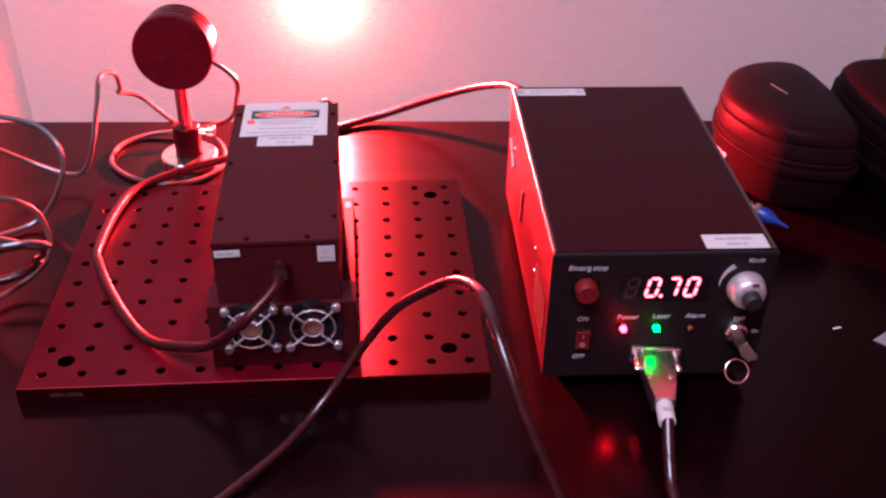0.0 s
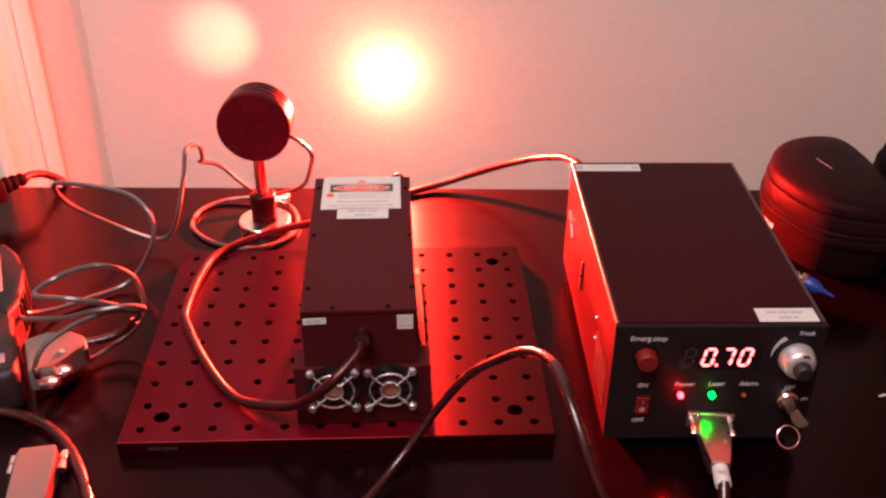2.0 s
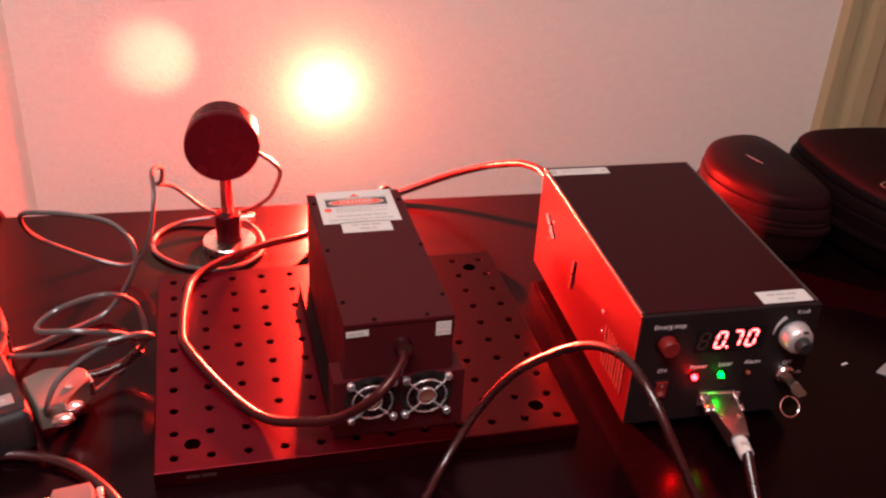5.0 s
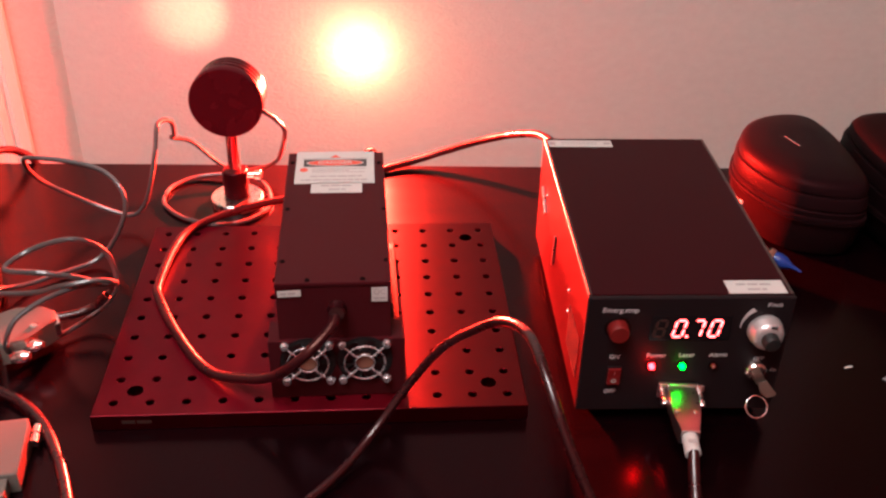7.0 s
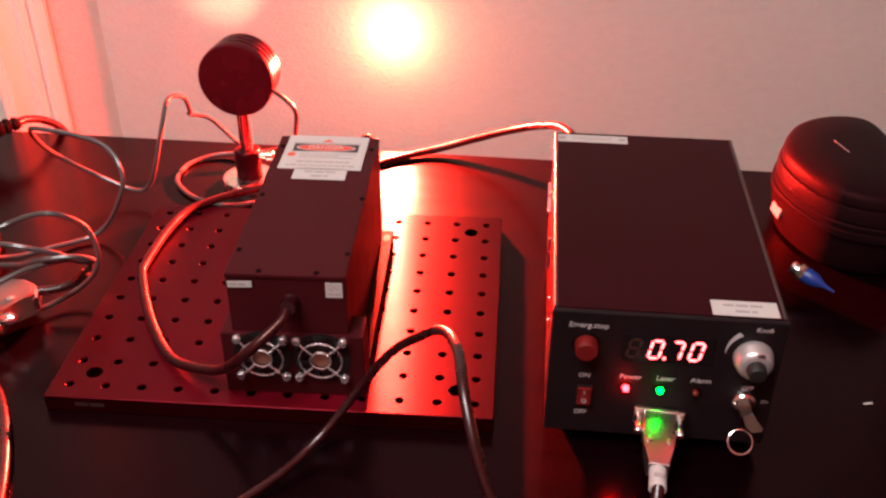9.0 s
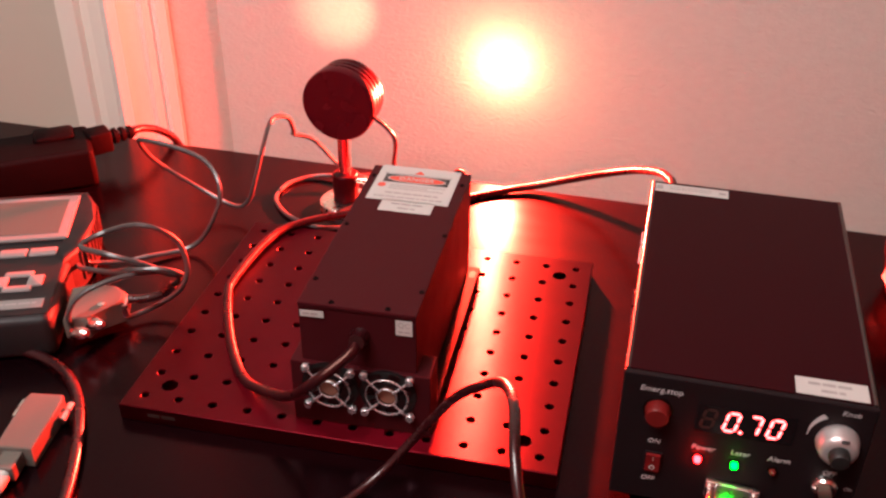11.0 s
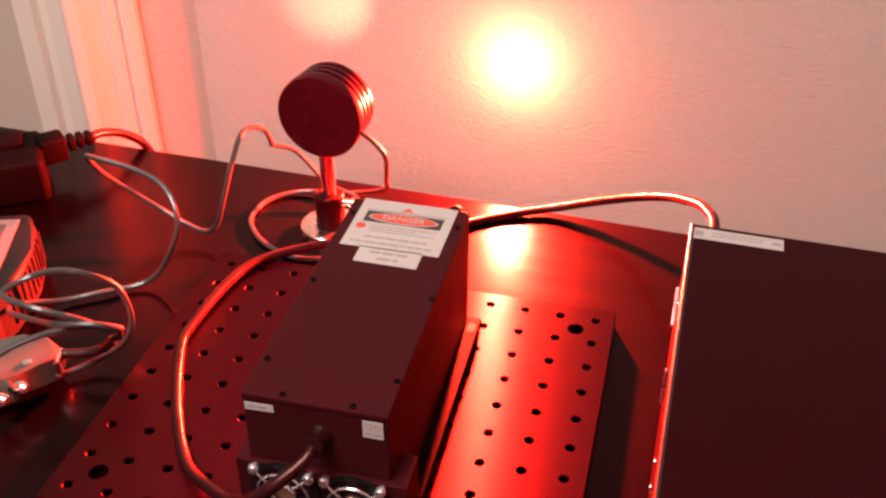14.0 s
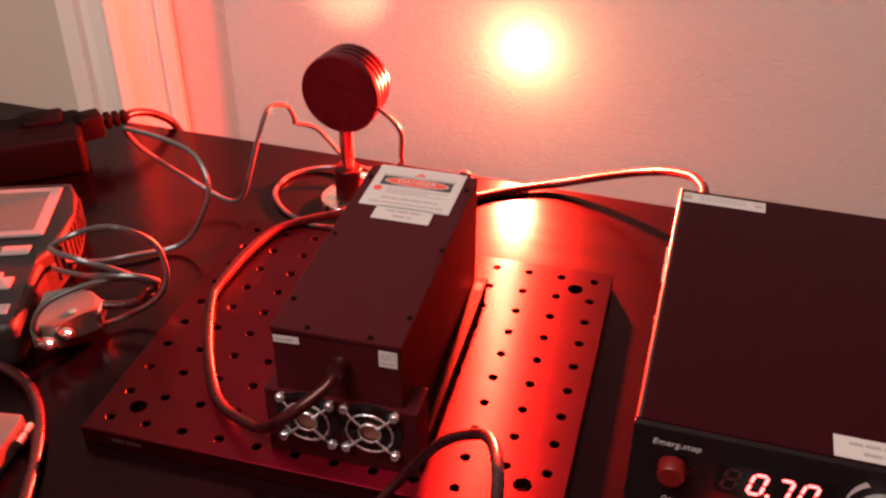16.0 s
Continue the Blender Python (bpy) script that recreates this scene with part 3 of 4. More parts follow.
for digit, ox, lit in (("8", -0.0150, ""), ("0", -0.0022, "abcdef"), ("7", 0.0100, "abc"), ("0", 0.0218, "abcdef")):
    for s in "abcdefg":
        on = s in lit
        if on or lit == "" :
            part("lit_segment" if on else "dark_segment", prism(segment(s), 0.0004, 0.0007 if on else 0.0005), M_DIGIT if on else M_UNLIT, win, m=pose(ox - 0.001, 0.0728, 0))
part("decimal_point", cyl(0.0011, 0.0004, 0.0007, 12), M_DIGIT, win, m=pose(0.0035, 0.0730, 0))
# indicator lights
for name, x, mat, lb in (("power_light", -0.0165, M_LEDR, "lit red power light"), ("laser_light", 0.0045, M_LEDG, "lit green laser light"), ("alarm_light", 0.0260, M_LEDO, "unlit red alarm light")):
    led = part(name, lathe([(0.0020, 0), (0.0020, 0.0015), (0.0018, 0.0028), (0.0011, 0.0036), (0.0003, 0.0038)], 18), mat, psu, lb, FP @ pose(x - 0.0024, 0.0512, 0))
    part("bezel", lathe([(0.0034, 0), (0.0033, 0.0008), (0.0027, 0.0011), (0.0026, 0.0002)], 20), M_SCREW, led)
# rocker switch
sw = part("rocker_switch", box(-0.0052, 0.0052, -0.0075, 0.0075, 0, 0.0015, 0.0004), M_PANEL, psu, "red rocker switch", FP @ pose(-0.0440, 0.0432, 0))
rk = bmesh.new()
prism([(-0.0066, 0.0026), (0.0, 0.0024), (0.0066, 0.0034), (0.0066, 0), (-0.0066, 0)], -0.0042, 0.0042, pose(0, 0, 0, 90, 0, 90), rk)
rocker = part("rocker", rk, M_ROCKER, sw)
part("rocker_mark", lettering("I", 0.0045), M_LABEL, sw, m=pose(0, 0.0035, 0.0032, 9))
part("rocker_mark", lettering("O", 0.0045), M_LABEL, sw, m=pose(0, -0.0035, 0.0028))
# knob with a counting dial
kb = part("adjust_knob", lathe([(0.0112, 0.0), (0.0117, 0.001), (0.0117, 0.004), (0.0112, 0.005), (0.0107, 0.0090), (0.0095, 0.0112), (0.0072, 0.0122), (0.0050, 0.0123)], 40), M_KNOB, psu, "silver ten-turn dial knob", FP @ pose(0.0530, 0.0820, 0))
part("knob_cap", lathe([(0.0056, 0.0118), (0.0058, 0.013), (0.0055, 0.0182), (0.0046, 0.0194), (0.0018, 0.0196)], 28), M_DARK, kb, "black knob cap")
part("dial_window", box(-0.0022, 0.0022, -0.0010, 0.0010, -0.0004, 0.0004, 0.0003), M_DARK, kb, m=pose(0.0018, 0.0088, 0.0116, -48))
part("knob_scale", prism([(0.0160 * math.cos(radians(a)), 0.0160 * math.sin(radians(a))) for a in range(118, 179, 6)] + [(0.0162 * math.cos(radians(a)) - 0.0022 * (178 - a) / 60 - 0.0002, 0.0162 * math.sin(radians(a)) + 0.0022 * (178 - a) / 60 + 0.0002) for a in range(178, 117, -6)], 0.0001, 0.0002), M_WHITE, front, "white printed wedge scale", FP @ pose(0.0530, 0.0820, 0))
# key switch with its key and ring
ks = part("key_switch", lathe([(0.0075, 0), (0.0075, 0.004), (0.0068, 0.0052), (0.0060, 0.0060), (0.0035, 0.0062)], 30), M_CHROME, psu, "round chrome key switch", FP @ pose(0.0528, 0.0480, 0))
key = thing("key", "brass-coloured key with a steel ring, in the key switch", "key", psu.matrix_world @ FP @ pose(0.0528, 0.0480, 0.006))
part("key_blade", box(-0.0035, 0.0035, -0.0010, 0.0010, 0, 0.010, 0.0003), M_KEY, key)
part("key_bow", prism([(-0.0030, 0.001), (0.0030, 0.001), (0.0042, -0.0050), (0.0060, -0.0095), (0.0046, -0.0112), (-0.0012, -0.0106), (-0.0036, -0.006)], -0.0008, 0.0008, bevel=0.0003), M_KEY, key, m=pose(0.001, 0.0, 0.0095, -28, 0, 24))
part("key_ring", sweep([(0.0074 * math.cos(k * math.pi / 6), 0.0074 * math.sin(k * math.pi / 6), 0) for k in range(12)], 0.0006, 8, 3, True), M_CHROME, key, "thin steel split ring", pose(-0.0025, -0.0150, 0.0165, -40, 0, 0))

# serial connector in the front socket
plug = thing("serial_connector", "nickel-plated serial connector with thumbscrews, plugged into the power supply", "connector", psu.matrix_world @ FP @ pose(0.0040, 0.0305, 0) @ pose(0, 0, 0, 4, -5, 0))
part("flange", box(-0.0155, 0.0155, -0.0063, 0.0063, 0.0005, 0.0035, 0.0005), M_STEEL, plug)
part("shell", prism([(-0.0098, 0.002), (0.0098, 0.002), (0.0100, 0.019), (0.0090, 0.021), (0.0086, 0.032), (0.0064, 0.046), (-0.0064, 0.046), (-0.0086, 0.032), (-0.0090, 0.021), (-0.0100, 0.019)], -0.0055, 0.0055, pose(0, 0, 0, 90, 0, 0) @ pose(0, 0, 0), bevel=0.001), M_SHELL, plug, m=Matrix.Diagonal((1, -1, 1, 1)) @ Matrix.Diagonal((1, 1, 1, 1)))
for sx in (-1, 1):
    part("thumbscrew", lathe([(0.0026, 0.003), (0.0026, 0.0075), (0.0019, 0.0078), (0.0019, 0.0095), (0.0026, 0.0098), (0.0026, 0.0165), (0.0018, 0.0175)], 14, Matrix.Translation((sx * 0.0128, 0, 0))), M_CHROME, plug)
    part("shell_screw", lathe([(0.0021, 0), (0.0021, 0.0009), (0.0008, 0.0012)], 12, pose(sx * 0.0063, 0.0056, 0.027, -90)), M_BRASS, plug)
part("sleeve", cyl(0.0052, 0.045, 0.061, 20, 0.0006), M_LABEL, plug, "white paper cable sleeve")
part("sleeve_print", box(-0.003, 0.003, 0.0051, 0.0054, 0.052, 0.055), M_INK, plug)


# ---- power meter sensor on its post ----
PX, PY = -0.0868, 0.317
sensor = thing("power_sensor", "black finned laser power sensor on a steel post", "sensor", pose(PX, PY, TZ))
part("base_disc", cyl(0.0245, 0.0, 0.008, 48, 0.0008), M_STEEL, sensor, "round polished steel base")
part("post_holder", cyl(0.0118, 0.008, 0.036, 32, 0.001), M_CASE, sensor, "black post holder")
part("clamp_screw", lathe([(0.003, 0), (0.003, 0.008), (0.0045, 0.0085), (0.0045, 0.014), (0.0035, 0.015)], 16), M_BRASS, sensor, "brass clamp screw", pose(0.010, 0.0, 0.030, 0, 90, 0))
part("post", cyl(0.0058, 0.036, 0.082, 28), M_CHROME, sensor, "bright steel post")
AX = pose(0, 0.008, 0.1065, 90, 0, -4)      # local z points to the front
hd = part("sensor_head", lathe([(0.0300, -0.0165), (0.0320, -0.0155), (0.0320, -0.0125), (0.0260, -0.0120), (0.0260, -0.0085), (0.0325, -0.0080), (0.0325, -0.0050), (0.0260, -0.0045), (0.0260, -0.0010), (0.0330, -0.0005),
                                (0.0330, 0.0025), (0.0265, 0.0030), (0.0265, 0.0062), (0.0335, 0.0068), (0.0335, 0.0155), (0.0325, 0.0168), (0.0120, 0.0168), (0.0095, 0.0167)], 64), M_FIN, sensor, "black anodised finned disc", AX)
part("absorber", lathe([(0.0097, 0.0160), (0.0096, 0.0166), (0.0050, 0.0163), (0.0002, 0.0163)], 32), M_EVA, hd, "dark round absorber")

# ---- cables ----
def cable(name, label, pts, r, mat, seg=10, step=7):
    ob = new(name, finish(sweep(pts, r, seg, step)))
    ob.data.materials.append(mat)
    return tagged(ob, label, "cable")


cable("laser_cable", "thick black cable from the laser to the power supply",
      [(0.0178, 0.0165, 0.8370), (0.0165, 0.0030, 0.8330), (-0.0030, -0.0120, 0.8185), (-0.0250, 0.0020, 0.7920), (-0.0480, 0.0174, 0.7782), (-0.0762, 0.0400, 0.7678), (-0.1031, 0.0809, 0.7672), (-0.1265, 0.1320, 0.7670), (-0.1307, 0.1550, 0.7669), (-0.1270, 0.2063, 0.7680), (-0.1167, 0.2411, 0.7668), (-0.0856, 0.2687, 0.7668), (-0.0500, 0.2880, 0.7667), (-0.0179, 0.3034, 0.7640),
       (0.0192, 0.3504, 0.7541), (0.0516, 0.3730, 0.7540), (0.0837, 0.3860, 0.7570), (0.1183, 0.3868, 0.7682), (0.1494, 0.3774, 0.7828), (0.1739, 0.3575, 0.7989), (0.1882, 0.3354, 0.8114), (0.1975, 0.3166, 0.8203), (0.2024, 0.3030, 0.8242), (0.2068, 0.2854, 0.8279), (0.2075, 0.2620, 0.8285), (0.2075, 0.2360, 0.8285)], 0.0036, M_SHEATH, 12)
cable("arching_cable", "black cable arching up off the table in front of the breadboard",
      [(-0.1150, -0.2300, 0.7535), (-0.0740, -0.1640, 0.7538), (-0.0440, -0.1204, 0.7541), (-0.0130, -0.0901, 0.7547), (0.0184, -0.0563, 0.7570), (0.0410, -0.0270, 0.7640), (0.0640, -0.0130, 0.7910), (0.0860, -0.0176, 0.8270), (0.1055, -0.0310, 0.8520), (0.1207, -0.0550, 0.8761), (0.1308, -0.0855, 0.8888), (0.1365, -0.1170, 0.8830), (0.1452, -0.1394, 0.8611), (0.1571, -0.1528, 0.8336), (0.1704, -0.1673, 0.8074), (0.1845, -0.1818, 0.7815), (0.1960, -0.2000, 0.7620), (0.2060, -0.2400, 0.7540)], 0.0029, M_RUBBER, 12)
cable("serial_cable", "black round cable from the serial connector down onto the table",
      [(0.2478, -0.066, 0.7785), (0.2462, -0.078, 0.7700), (0.2445, -0.100, 0.7560), (0.2430, -0.140, 0.7542), (0.235, -0.220, 0.7542)], 0.0038, M_RUBBER)
cable("sensor_cable", "thin grey cable looping from the sensor to the handheld meter",
      [(-0.0640, 0.3200, 0.8520), (-0.0560, 0.3120, 0.8480), (-0.0452, 0.3127, 0.8392), (-0.0371, 0.3133, 0.8266), (-0.0440, 0.3332, 0.7950), (-0.0520, 0.3598, 0.7723), (-0.0647, 0.3661, 0.7623), (-0.0950, 0.3640, 0.7570), (-0.1300, 0.3640, 0.7535), (-0.1530, 0.3460, 0.7525), (-0.1570, 0.3180, 0.7525), (-0.1460, 0.2970, 0.7525), (-0.1270, 0.2810, 0.7525), (-0.0980, 0.2710, 0.7525), (-0.0700, 0.2810, 0.7525), (-0.0560, 0.3030, 0.7530), (-0.0590, 0.3320, 0.7560), (-0.0780, 0.3540, 0.7610),
       (-0.1055, 0.3615, 0.7670), (-0.1338, 0.3677, 0.7901), (-0.1500, 0.3570, 0.8000), (-0.1448, 0.3443, 0.8098), (-0.1425, 0.3260, 0.8320), (-0.1500, 0.3070, 0.8380), (-0.1490, 0.2810, 0.8254), (-0.1548, 0.2690, 0.7963), (-0.1651, 0.2720, 0.7713), (-0.1803, 0.2745, 0.7620), (-0.2146, 0.2806, 0.7720), (-0.2458, 0.2763, 0.7931), (-0.2550, 0.2663, 0.8107), (-0.2542, 0.2536, 0.8297), (-0.2397, 0.2400, 0.8387), (-0.2125, 0.2400, 0.8347), (-0.1832, 0.2335, 0.8286), (-0.1660, 0.2200, 0.8146), (-0.1680, 0.2120, 0.7924),
       (-0.1917, 0.2100, 0.7573), (-0.2250, 0.1871, 0.7548), (-0.2460, 0.1708, 0.7560), (-0.2600, 0.1480, 0.7680), (-0.2492, 0.1276, 0.7780), (-0.2140, 0.1140, 0.7875), (-0.1870, 0.0960, 0.8050), (-0.1610, 0.0990, 0.8078), (-0.1500, 0.1080, 0.7991), (-0.1600, 0.1060, 0.7990), (-0.1720, 0.0980, 0.8106), (-0.1972, 0.0900, 0.8212), (-0.2270, 0.1024, 0.8167), (-0.2144, 0.1220, 0.8200), (-0.1802, 0.1150, 0.8340), (-0.1624, 0.1280, 0.8169), (-0.1560, 0.1290, 0.7950), (-0.1590, 0.1260, 0.7780), (-0.1700, 0.1240, 0.7650), (-0.1850, 0.1140, 0.7575), (-0.2040, 0.0940, 0.7560), (-0.2170, 0.0760, 0.7600), (-0.2230, 0.0660, 0.7690), (-0.2200, 0.0610, 0.7840), (-0.2130, 0.0680, 0.7960), (-0.1980, 0.0810, 0.8020), (-0.1790, 0.0980, 0.8020), (-0.1580, 0.1090, 0.7990), (-0.1570, 0.1150, 0.7880), (-0.1680, 0.1160, 0.7780)], 0.0021, M_GREY, 8, 6)

# ---- handheld meter and its plug ----
meter = thing("handheld_meter", "grey handheld power meter with a light-framed screen, lying flat", "meter", pose(-0.2275, 0.0510, TZ, 0, 0, 21.0))
# local: right edge at x = 0, near end at y = 0
part("body", box(-0.100, -0.001, 0.0, 0.196, 0.0005, 0.036, 0.006, 3), M_GREYPL, meter)
part("side_grip", prism([(-0.004, 0.075), (0.004, 0.090), (0.0095, 0.115), (0.0105, 0.140), (0.007, 0.170), (-0.002, 0.190), (-0.010, 0.185), (-0.010, 0.085)], 0.002, 0.0385, bevel=0.003), M_GREYPL, meter, "rounded ribbed side grip")
for k in range(10):
    part("grip_rib", box(0.003, 0.0115 - 0.0002 * abs(k - 5) ** 2, 0.092 + 0.0085 * k, 0.0945 + 0.0085 * k, 0.008, 0.034, 0.0006), M_GREYPL, meter)
part("jack_socket", lathe([(0.0042, 0), (0.0042, 0.0006), (0.0030, 0.0009), (0.0026, 0.0002)], 18), M_DARK, meter, "dark round jack socket", pose(0.0079, 0.163, 0.026, 0, 90, 10))
sf = part("screen_frame", box(-0.094, -0.006, 0.1100, 0.182, 0.0362, 0.0395, 0.0015), M_LIGHTPL, meter, "light grey screen frame")
part("screen", box(-0.086, -0.0145, 0.1175, 0.174, 0.0394, 0.0398), M_LCD, sf, "blank grey screen")
part("keypad_plate", box(-0.094, -0.004, 0.006, 0.106, 0.0358, 0.0366), M_GREYPL, meter)
for bx, by, bw, bh in ((-0.022, 0.092, 0.011, 0.006), (-0.045, 0.092, 0.011, 0.006), (-0.020, 0.050, 0.006, 0.0075), (-0.034, 0.060, 0.011, 0.004), (-0.032, 0.040, 0.011, 0.004), (-0.046, 0.050, 0.006, 0.0075)):
    part("button", box(bx - bw, bx + bw, by - bh, by + bh, 0.0362, 0.0385, 0.0015), M_LIGHTPL, meter)
np = part("name_plate", box(-0.060, -0.009, 0.014, 0.026, 0.0364, 0.0372, 0.0005), M_LIGHTPL, meter)
part("name_print", bars([(-0.045, -0.014, 0.020)], 0.0025), M_INK, np, m=pose(0, 0, 0.0372))
mp = thing("meter_connector", "beige shielded connector plugged into the side of the meter", "connector", pose(-0.2275, 0.0510, TZ, 0, 0, 21.0))
part("hood", prism([(0.004, 0.012), (0.022, 0.010), (0.027, 0.018), (0.040, 0.026), (0.046, 0.031), (0.046, 0.043), (0.038, 0.052), (0.020, 0.058), (0.004, 0.054)], 0.008, 0.026, bevel=0.002), M_BEIGE, mp, "beige moulded hood")
part("metal_rim", box(0.0395, 0.0480, 0.0290, 0.0450, 0.010, 0.0225, 0.0015), M_CHROME, mp, "bright cable clamp")
for y in (0.010, 0.020):
    part("thumbscrew", lathe([(0.0045, 0), (0.0048, 0.002), (0.0048, 0.009), (0.0035, 0.012), (0.0022, 0.014)], 16), M_CHROME, mp, m=pose(0.012 + (y - 0.01), y - 0.006, 0.018, 0, 75, -30))
part("hood_screw", lathe([(0.003, 0), (0.003, 0.001), (0.001, 0.0014)], 14), M_CHROME, mp, m=pose(0.030, 0.027, 0.0258))

cable("connector_lead", "short black cable stub out of the beige connector",
      [(-0.203, 0.106, 0.769), (-0.187, 0.109, 0.77), (-0.172, 0.113, 0.774), (-0.1600, 0.1120, 0.7860)], 0.0034, M_RUBBER)

# ---- spare connector and its cable near the table front ----
sp = thing("spare_connector", "beige metal connector with thumbscrews lying on the table", "connector", pose(-0.1985, -0.028, TZ, 0, 0, 8))
part("hood", prism([(-0.0125, -0.030), (0.0125, -0.030), (0.0135, 0.018), (0.0115, 0.024), (-0.0115, 0.024), (-0.0135, 0.018)], 0.0005, 0.0155, bevel=0.0015), M_BEIGE, sp)
part("neck", box(-0.0065, 0.0065, -0.046, -0.030, 0.002, 0.0135, 0.001), M_BEIGE, sp)
for sx in (-1, 1):
    part("thumbscrew", lathe([(0.0030, 0), (0.0030, 0.007), (0.0022, 0.0075), (0.0022, 0.0095), (0.0030, 0.010), (0.0030, 0.017)], 14), M_CHROME, sp, m=pose(sx * 0.0165, 0.022, 0.008, 90))
part("cable_sleeve", cyl(0.0048, 0, 0.013, 18, 0.0006), M_LABEL, sp, "white paper cable sleeve", pose(0, -0.046, 0.0078, 90))
cable("spare_cable", "black cable curving over the table beside the connector",
      [(-0.330, 0.030, 0.7545), (-0.290, 0.044, 0.7545), (-0.262, 0.046, 0.7545), (-0.238, 0.043, 0.7545), (-0.212, 0.031, 0.7545), (-0.190, 0.010, 0.7545), (-0.172, -0.018, 0.7545), (-0.155, -0.055, 0.7545), (-0.140, -0.100, 0.7545), (-0.128, -0.160, 0.7545), (-0.120, -0.225, 0.7545)], 0.0040, M_RUBBER)

# ---- power adapter with its plug and cord ----
ad = thing("power_adapter", "black power adapter brick lying on the table", "adapter", pose(-0.353, 0.330, TZ, 0, 0, 35))
part("brick", box(-0.150, 0.0, -0.036, 0.026, 0.0005, 0.040, 0.005, 3), M_NYLON, ad)
part("ridge", box(-0.052, -0.014, -0.004, 0.024, 0.038, 0.0445, 0.004), M_NYLON, ad)
pl = thing("mains_plug", "black mains cord socket pushed into the adapter", "plug", pose(-0.353, 0.330, TZ, 0, 0, 47))
part("housing", box(-0.004, 0.019, -0.011, 0.011, 0.020, 0.043, 0.003, 3), M_NYLON, pl)
for k, (r, x) in enumerate(((0.0082, 0.0215), (0.0075, 0.0290), (0.0068, 0.0365))):
    part("relief_ring", cyl(r, 0, 0.005, 18, 0.0008), M_NYLON, pl, m=pose(x, 0, 0.032, 0, 90, 0))
part("relief_core", cyl(0.005, 0, 0.026, 14), M_RUBBER, pl, m=pose(0.018, 0, 0.032, 0, 90, 0))
cable("mains_cable", "black mains cord arching over the table's rear edge",
      [(-0.3280, 0.3570, 0.7820), (-0.3215, 0.3760, 0.7790), (-0.3135, 0.3970, 0.7670), (-0.3045, 0.4120, 0.7470), (-0.2990, 0.4210, 0.70), (-0.2930, 0.4320, 0.50), (-0.2930, 0.4400, 0.02)], 0.0040, M_RUBBER)

# ---- cases at the right ----
def clamshell(name, label, outline, z0, z1, seam, m, mat):
    """A rounded case of two shells with a raised zip band; outline in the plan."""
    t = thing(name, label, "case", m)
    pts = [Vector((p.x, p.y, 0)) for p in spline([(x, y, 0) for x, y in outline], 6, True)]
    c = sum(pts, Vector()) / len(pts)

    def shell(levels):
        bm = bmesh.new()
        rings = [[bm.verts.new((c.x + (p.x - c.x) * s, c.y + (p.y - c.y) * s, z)) for p in pts] for s, z in levels]
        n = len(pts)
        for a, b in zip(rings, rings[1:]):
            for k in range(n):
                bm.faces.new((a[k], a[(k + 1) % n], b[(k + 1) % n], b[k]))
        bm.faces.new(rings[0][::-1])
        bm.faces.new(rings[-1])
        return bm
    h = z1 - z0
    part("lower_shell", shell([(0.80, z0), (0.88, z0 + 0.003), (0.94, z0 + 0.35 * (seam - z0)), (0.985, z0 + 0.8 * (seam - z0)), (0.99, seam - 0.0035)]), mat, t)
    part("zip_band", shell([(0.99, seam - 0.0035), (1.02, seam - 0.003), (1.025, seam - 0.0006), (1.005, seam), (1.025, seam + 0.0006), (1.02, seam + 0.003), (0.99, seam + 0.0035)]), mat, t, "zip band round the case")
    part("upper_shell", shell([(0.99, seam + 0.0035), (0.995, z1 - 0.0290), (0.968, z1 - 0.0275), (0.990, z1 - 0.0260), (0.985, z1 - 0.0190), (0.962, z1 - 0.0150), (0.930, z1 - 0.0138), (0.952, z1 - 0.0125), (0.945, z1 - 0.0080), (0.915, z1 - 0.0040), (0.87, z1 - 0.0018), (0.80, z1), (0.4, z1 + 0.0015)]), mat, t)
    return t


case = clamshell("glasses_case", "black hard-shell glasses case with zip, on the table", [(0.377, 0.274), (0.394, 0.328), (0.428, 0.354), (0.466, 0.352), (0.478, 0.310), (0.478, 0.245), (0.468, 0.198), (0.432, 0.196), (0.398, 0.217)], 0.0, 0.077, 0.040, pose(0.005, 0, TZ), M_EVA)
part("logo", bars([(-0.011, 0.011, 0.0)], 0.0016), M_LIGHTPL, case, "small worn grey print", pose(0.4260, 0.280, 0.0787, 0, 0, -72))
part("side_tag", box(-0.0008, 0.0008, -0.0085, 0.0085, -0.0045, 0.0045, 0.0004), M_LABEL, case, "small pale tag on the side seam", pose(0.3795, 0.266, 0.0235, 0, 14, 8))
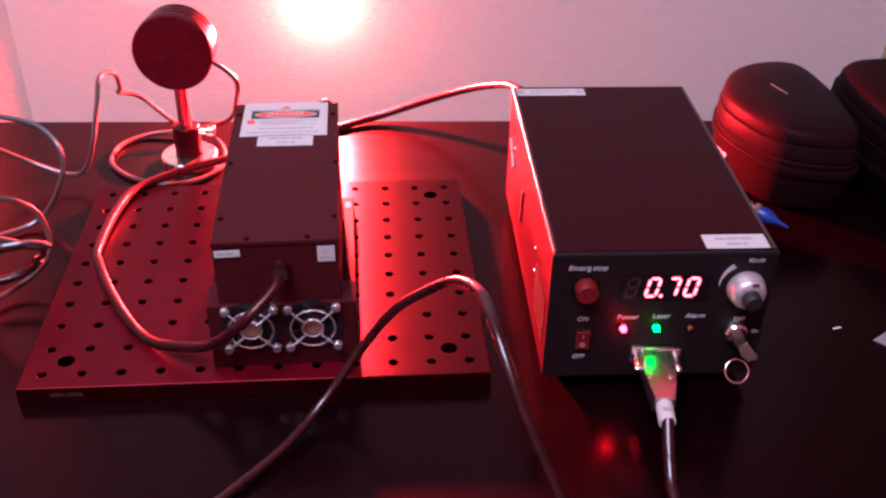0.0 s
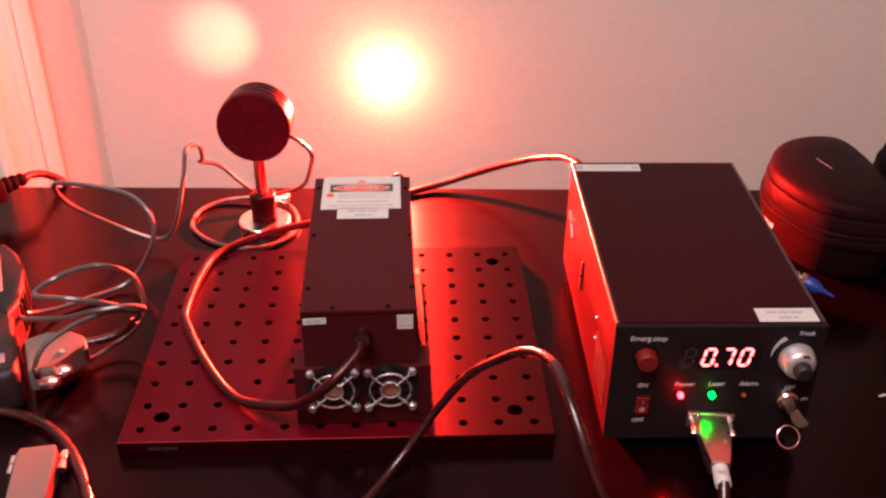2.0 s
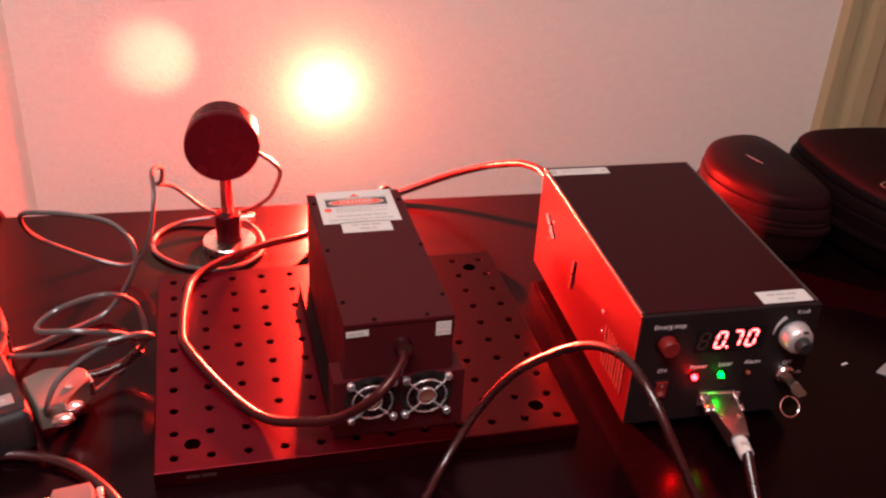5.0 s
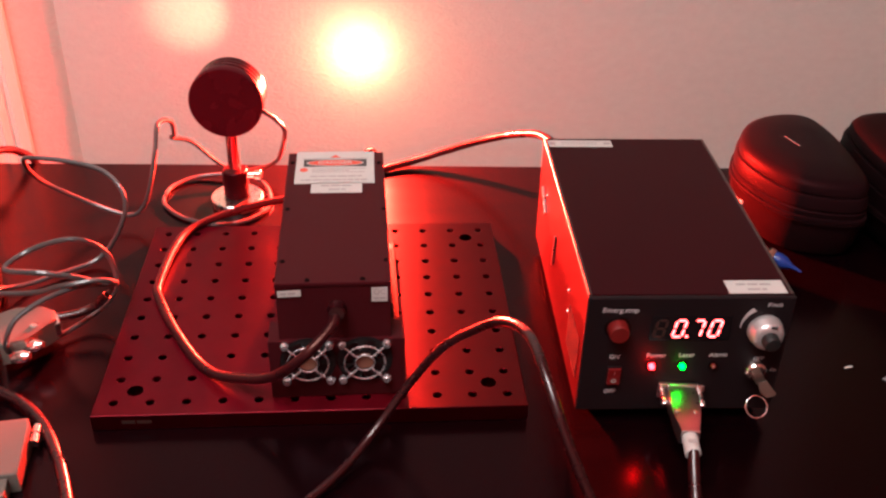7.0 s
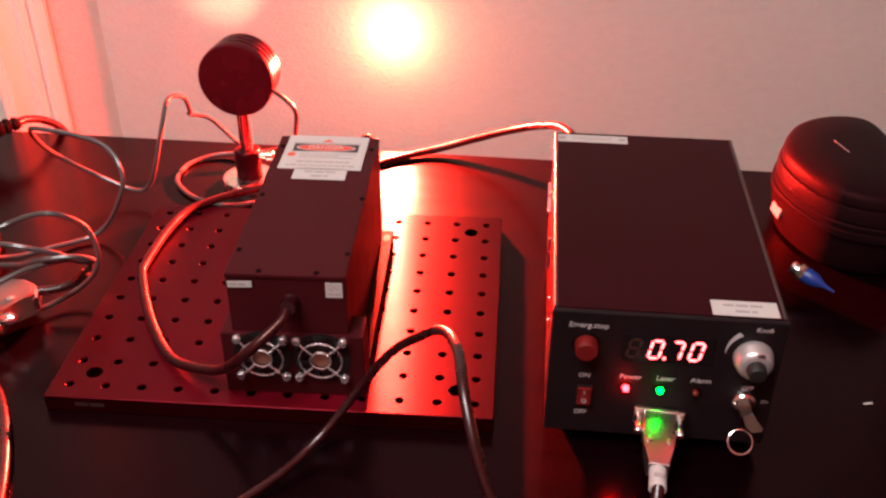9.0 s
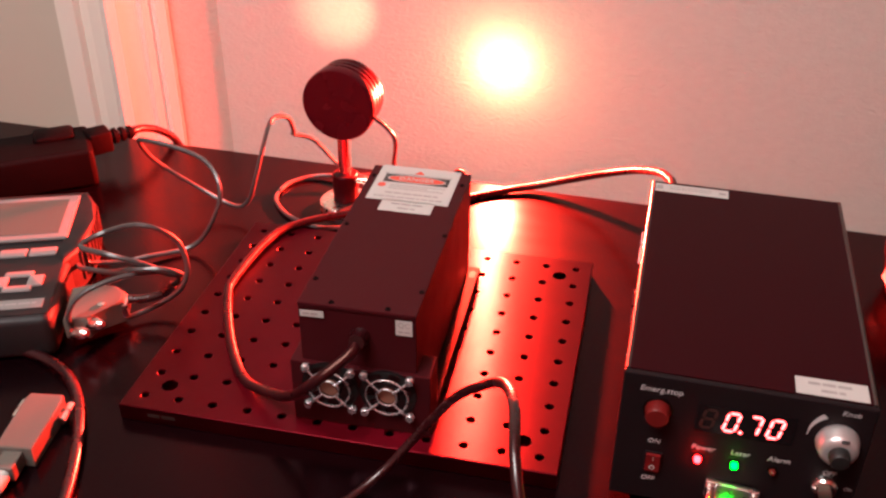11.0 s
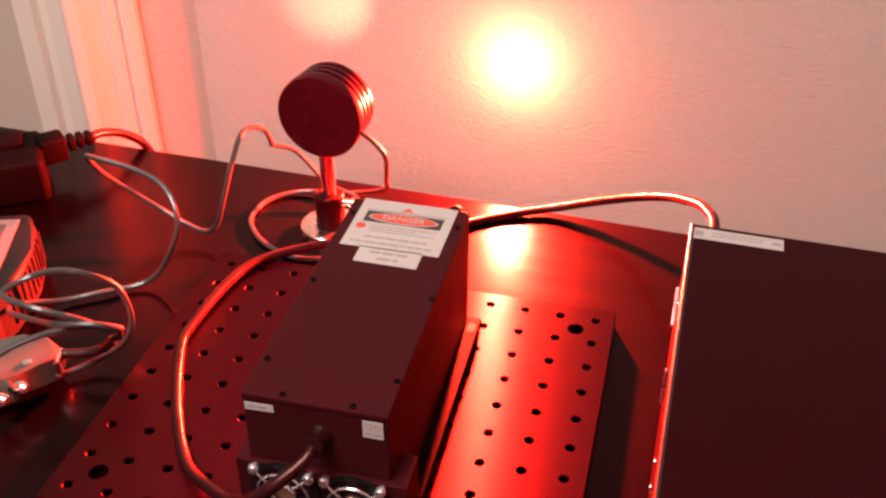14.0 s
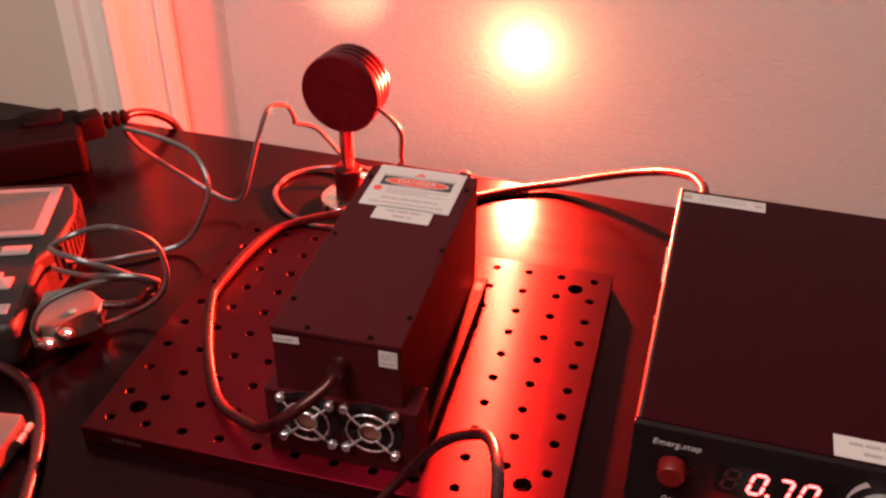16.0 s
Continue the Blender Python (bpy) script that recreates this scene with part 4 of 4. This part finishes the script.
bag = clamshell("soft_case", "larger black soft fabric case, on the table", [(0.492, 0.285), (0.510, 0.340), (0.560, 0.352), (0.650, 0.340), (0.700, 0.290), (0.690, 0.180), (0.620, 0.120), (0.540, 0.135), (0.500, 0.200)], 0.0, 0.082, 0.035, pose(0, 0, TZ), M_NYLON)
part("pull_ring", sweep([(0.006 * math.cos(k * math.pi / 4), 0.0035 * math.sin(k * math.pi / 4), 0) for k in range(8)], 0.0008, 8, 3, True), M_CHROME, bag, "small steel ring", pose(0.522, 0.196, 0.086, 20, 0, 0))

# round metal connector with a blue tail
bc = thing("round_connector", "round nickel connector with a blue tail, beside the power supply", "connector", look((0.3860, 0.1780, 0.7690), (0.3360, 0.2150, 0.7830)) @ Matrix.Diagonal((0.72, 0.72, 0.66, 1)))
part("barrel", lathe([(0.0075, -0.016), (0.0075, -0.004), (0.0085, -0.003), (0.0085, 0.001), (0.0072, 0.002), (0.0072, 0.010), (0.0062, 0.012)], 24, Matrix.Diagonal((1, 1, -1, 1))), M_STEEL, bc)
part("ring_nut", lathe([(0.0098, -0.002), (0.0100, 0.0), (0.0100, 0.004), (0.0095, 0.005)], 8), M_BRASS, bc)
part("boot", lathe([(0.0086, 0.005), (0.0090, 0.010), (0.0082, 0.020), (0.0030, 0.030), (0.0012, 0.044)], 20), M_BLUE, bc, "blue heat-shrink boot")

# scraps on the table
slip = new("plastic_slip", finish(prism([(-0.012, 0.004), (0.004, 0.014), (0.030, 0.004), (0.026, -0.016), (0.004, -0.014)], 0.0002, 0.0010)))
slip.data.materials.append(M_LIGHTPL)
slip.matrix_world = pose(0.437, 0.028, TZ + 0.0004)
tagged(slip, "small torn piece of white plastic on the table", "scrap")
scrap = new("paper_fleck", finish(prism([(-0.0035, -0.0008), (0.0035, -0.001), (0.003, 0.0008), (-0.003, 0.001)], 0.0001, 0.0006)))
scrap.data.materials.append(M_LABEL)
scrap.matrix_world = pose(0.405, 0.047, TZ + 0.0004, 0, 0, 15)
tagged(scrap, "tiny white fleck on the dark table", "scrap")
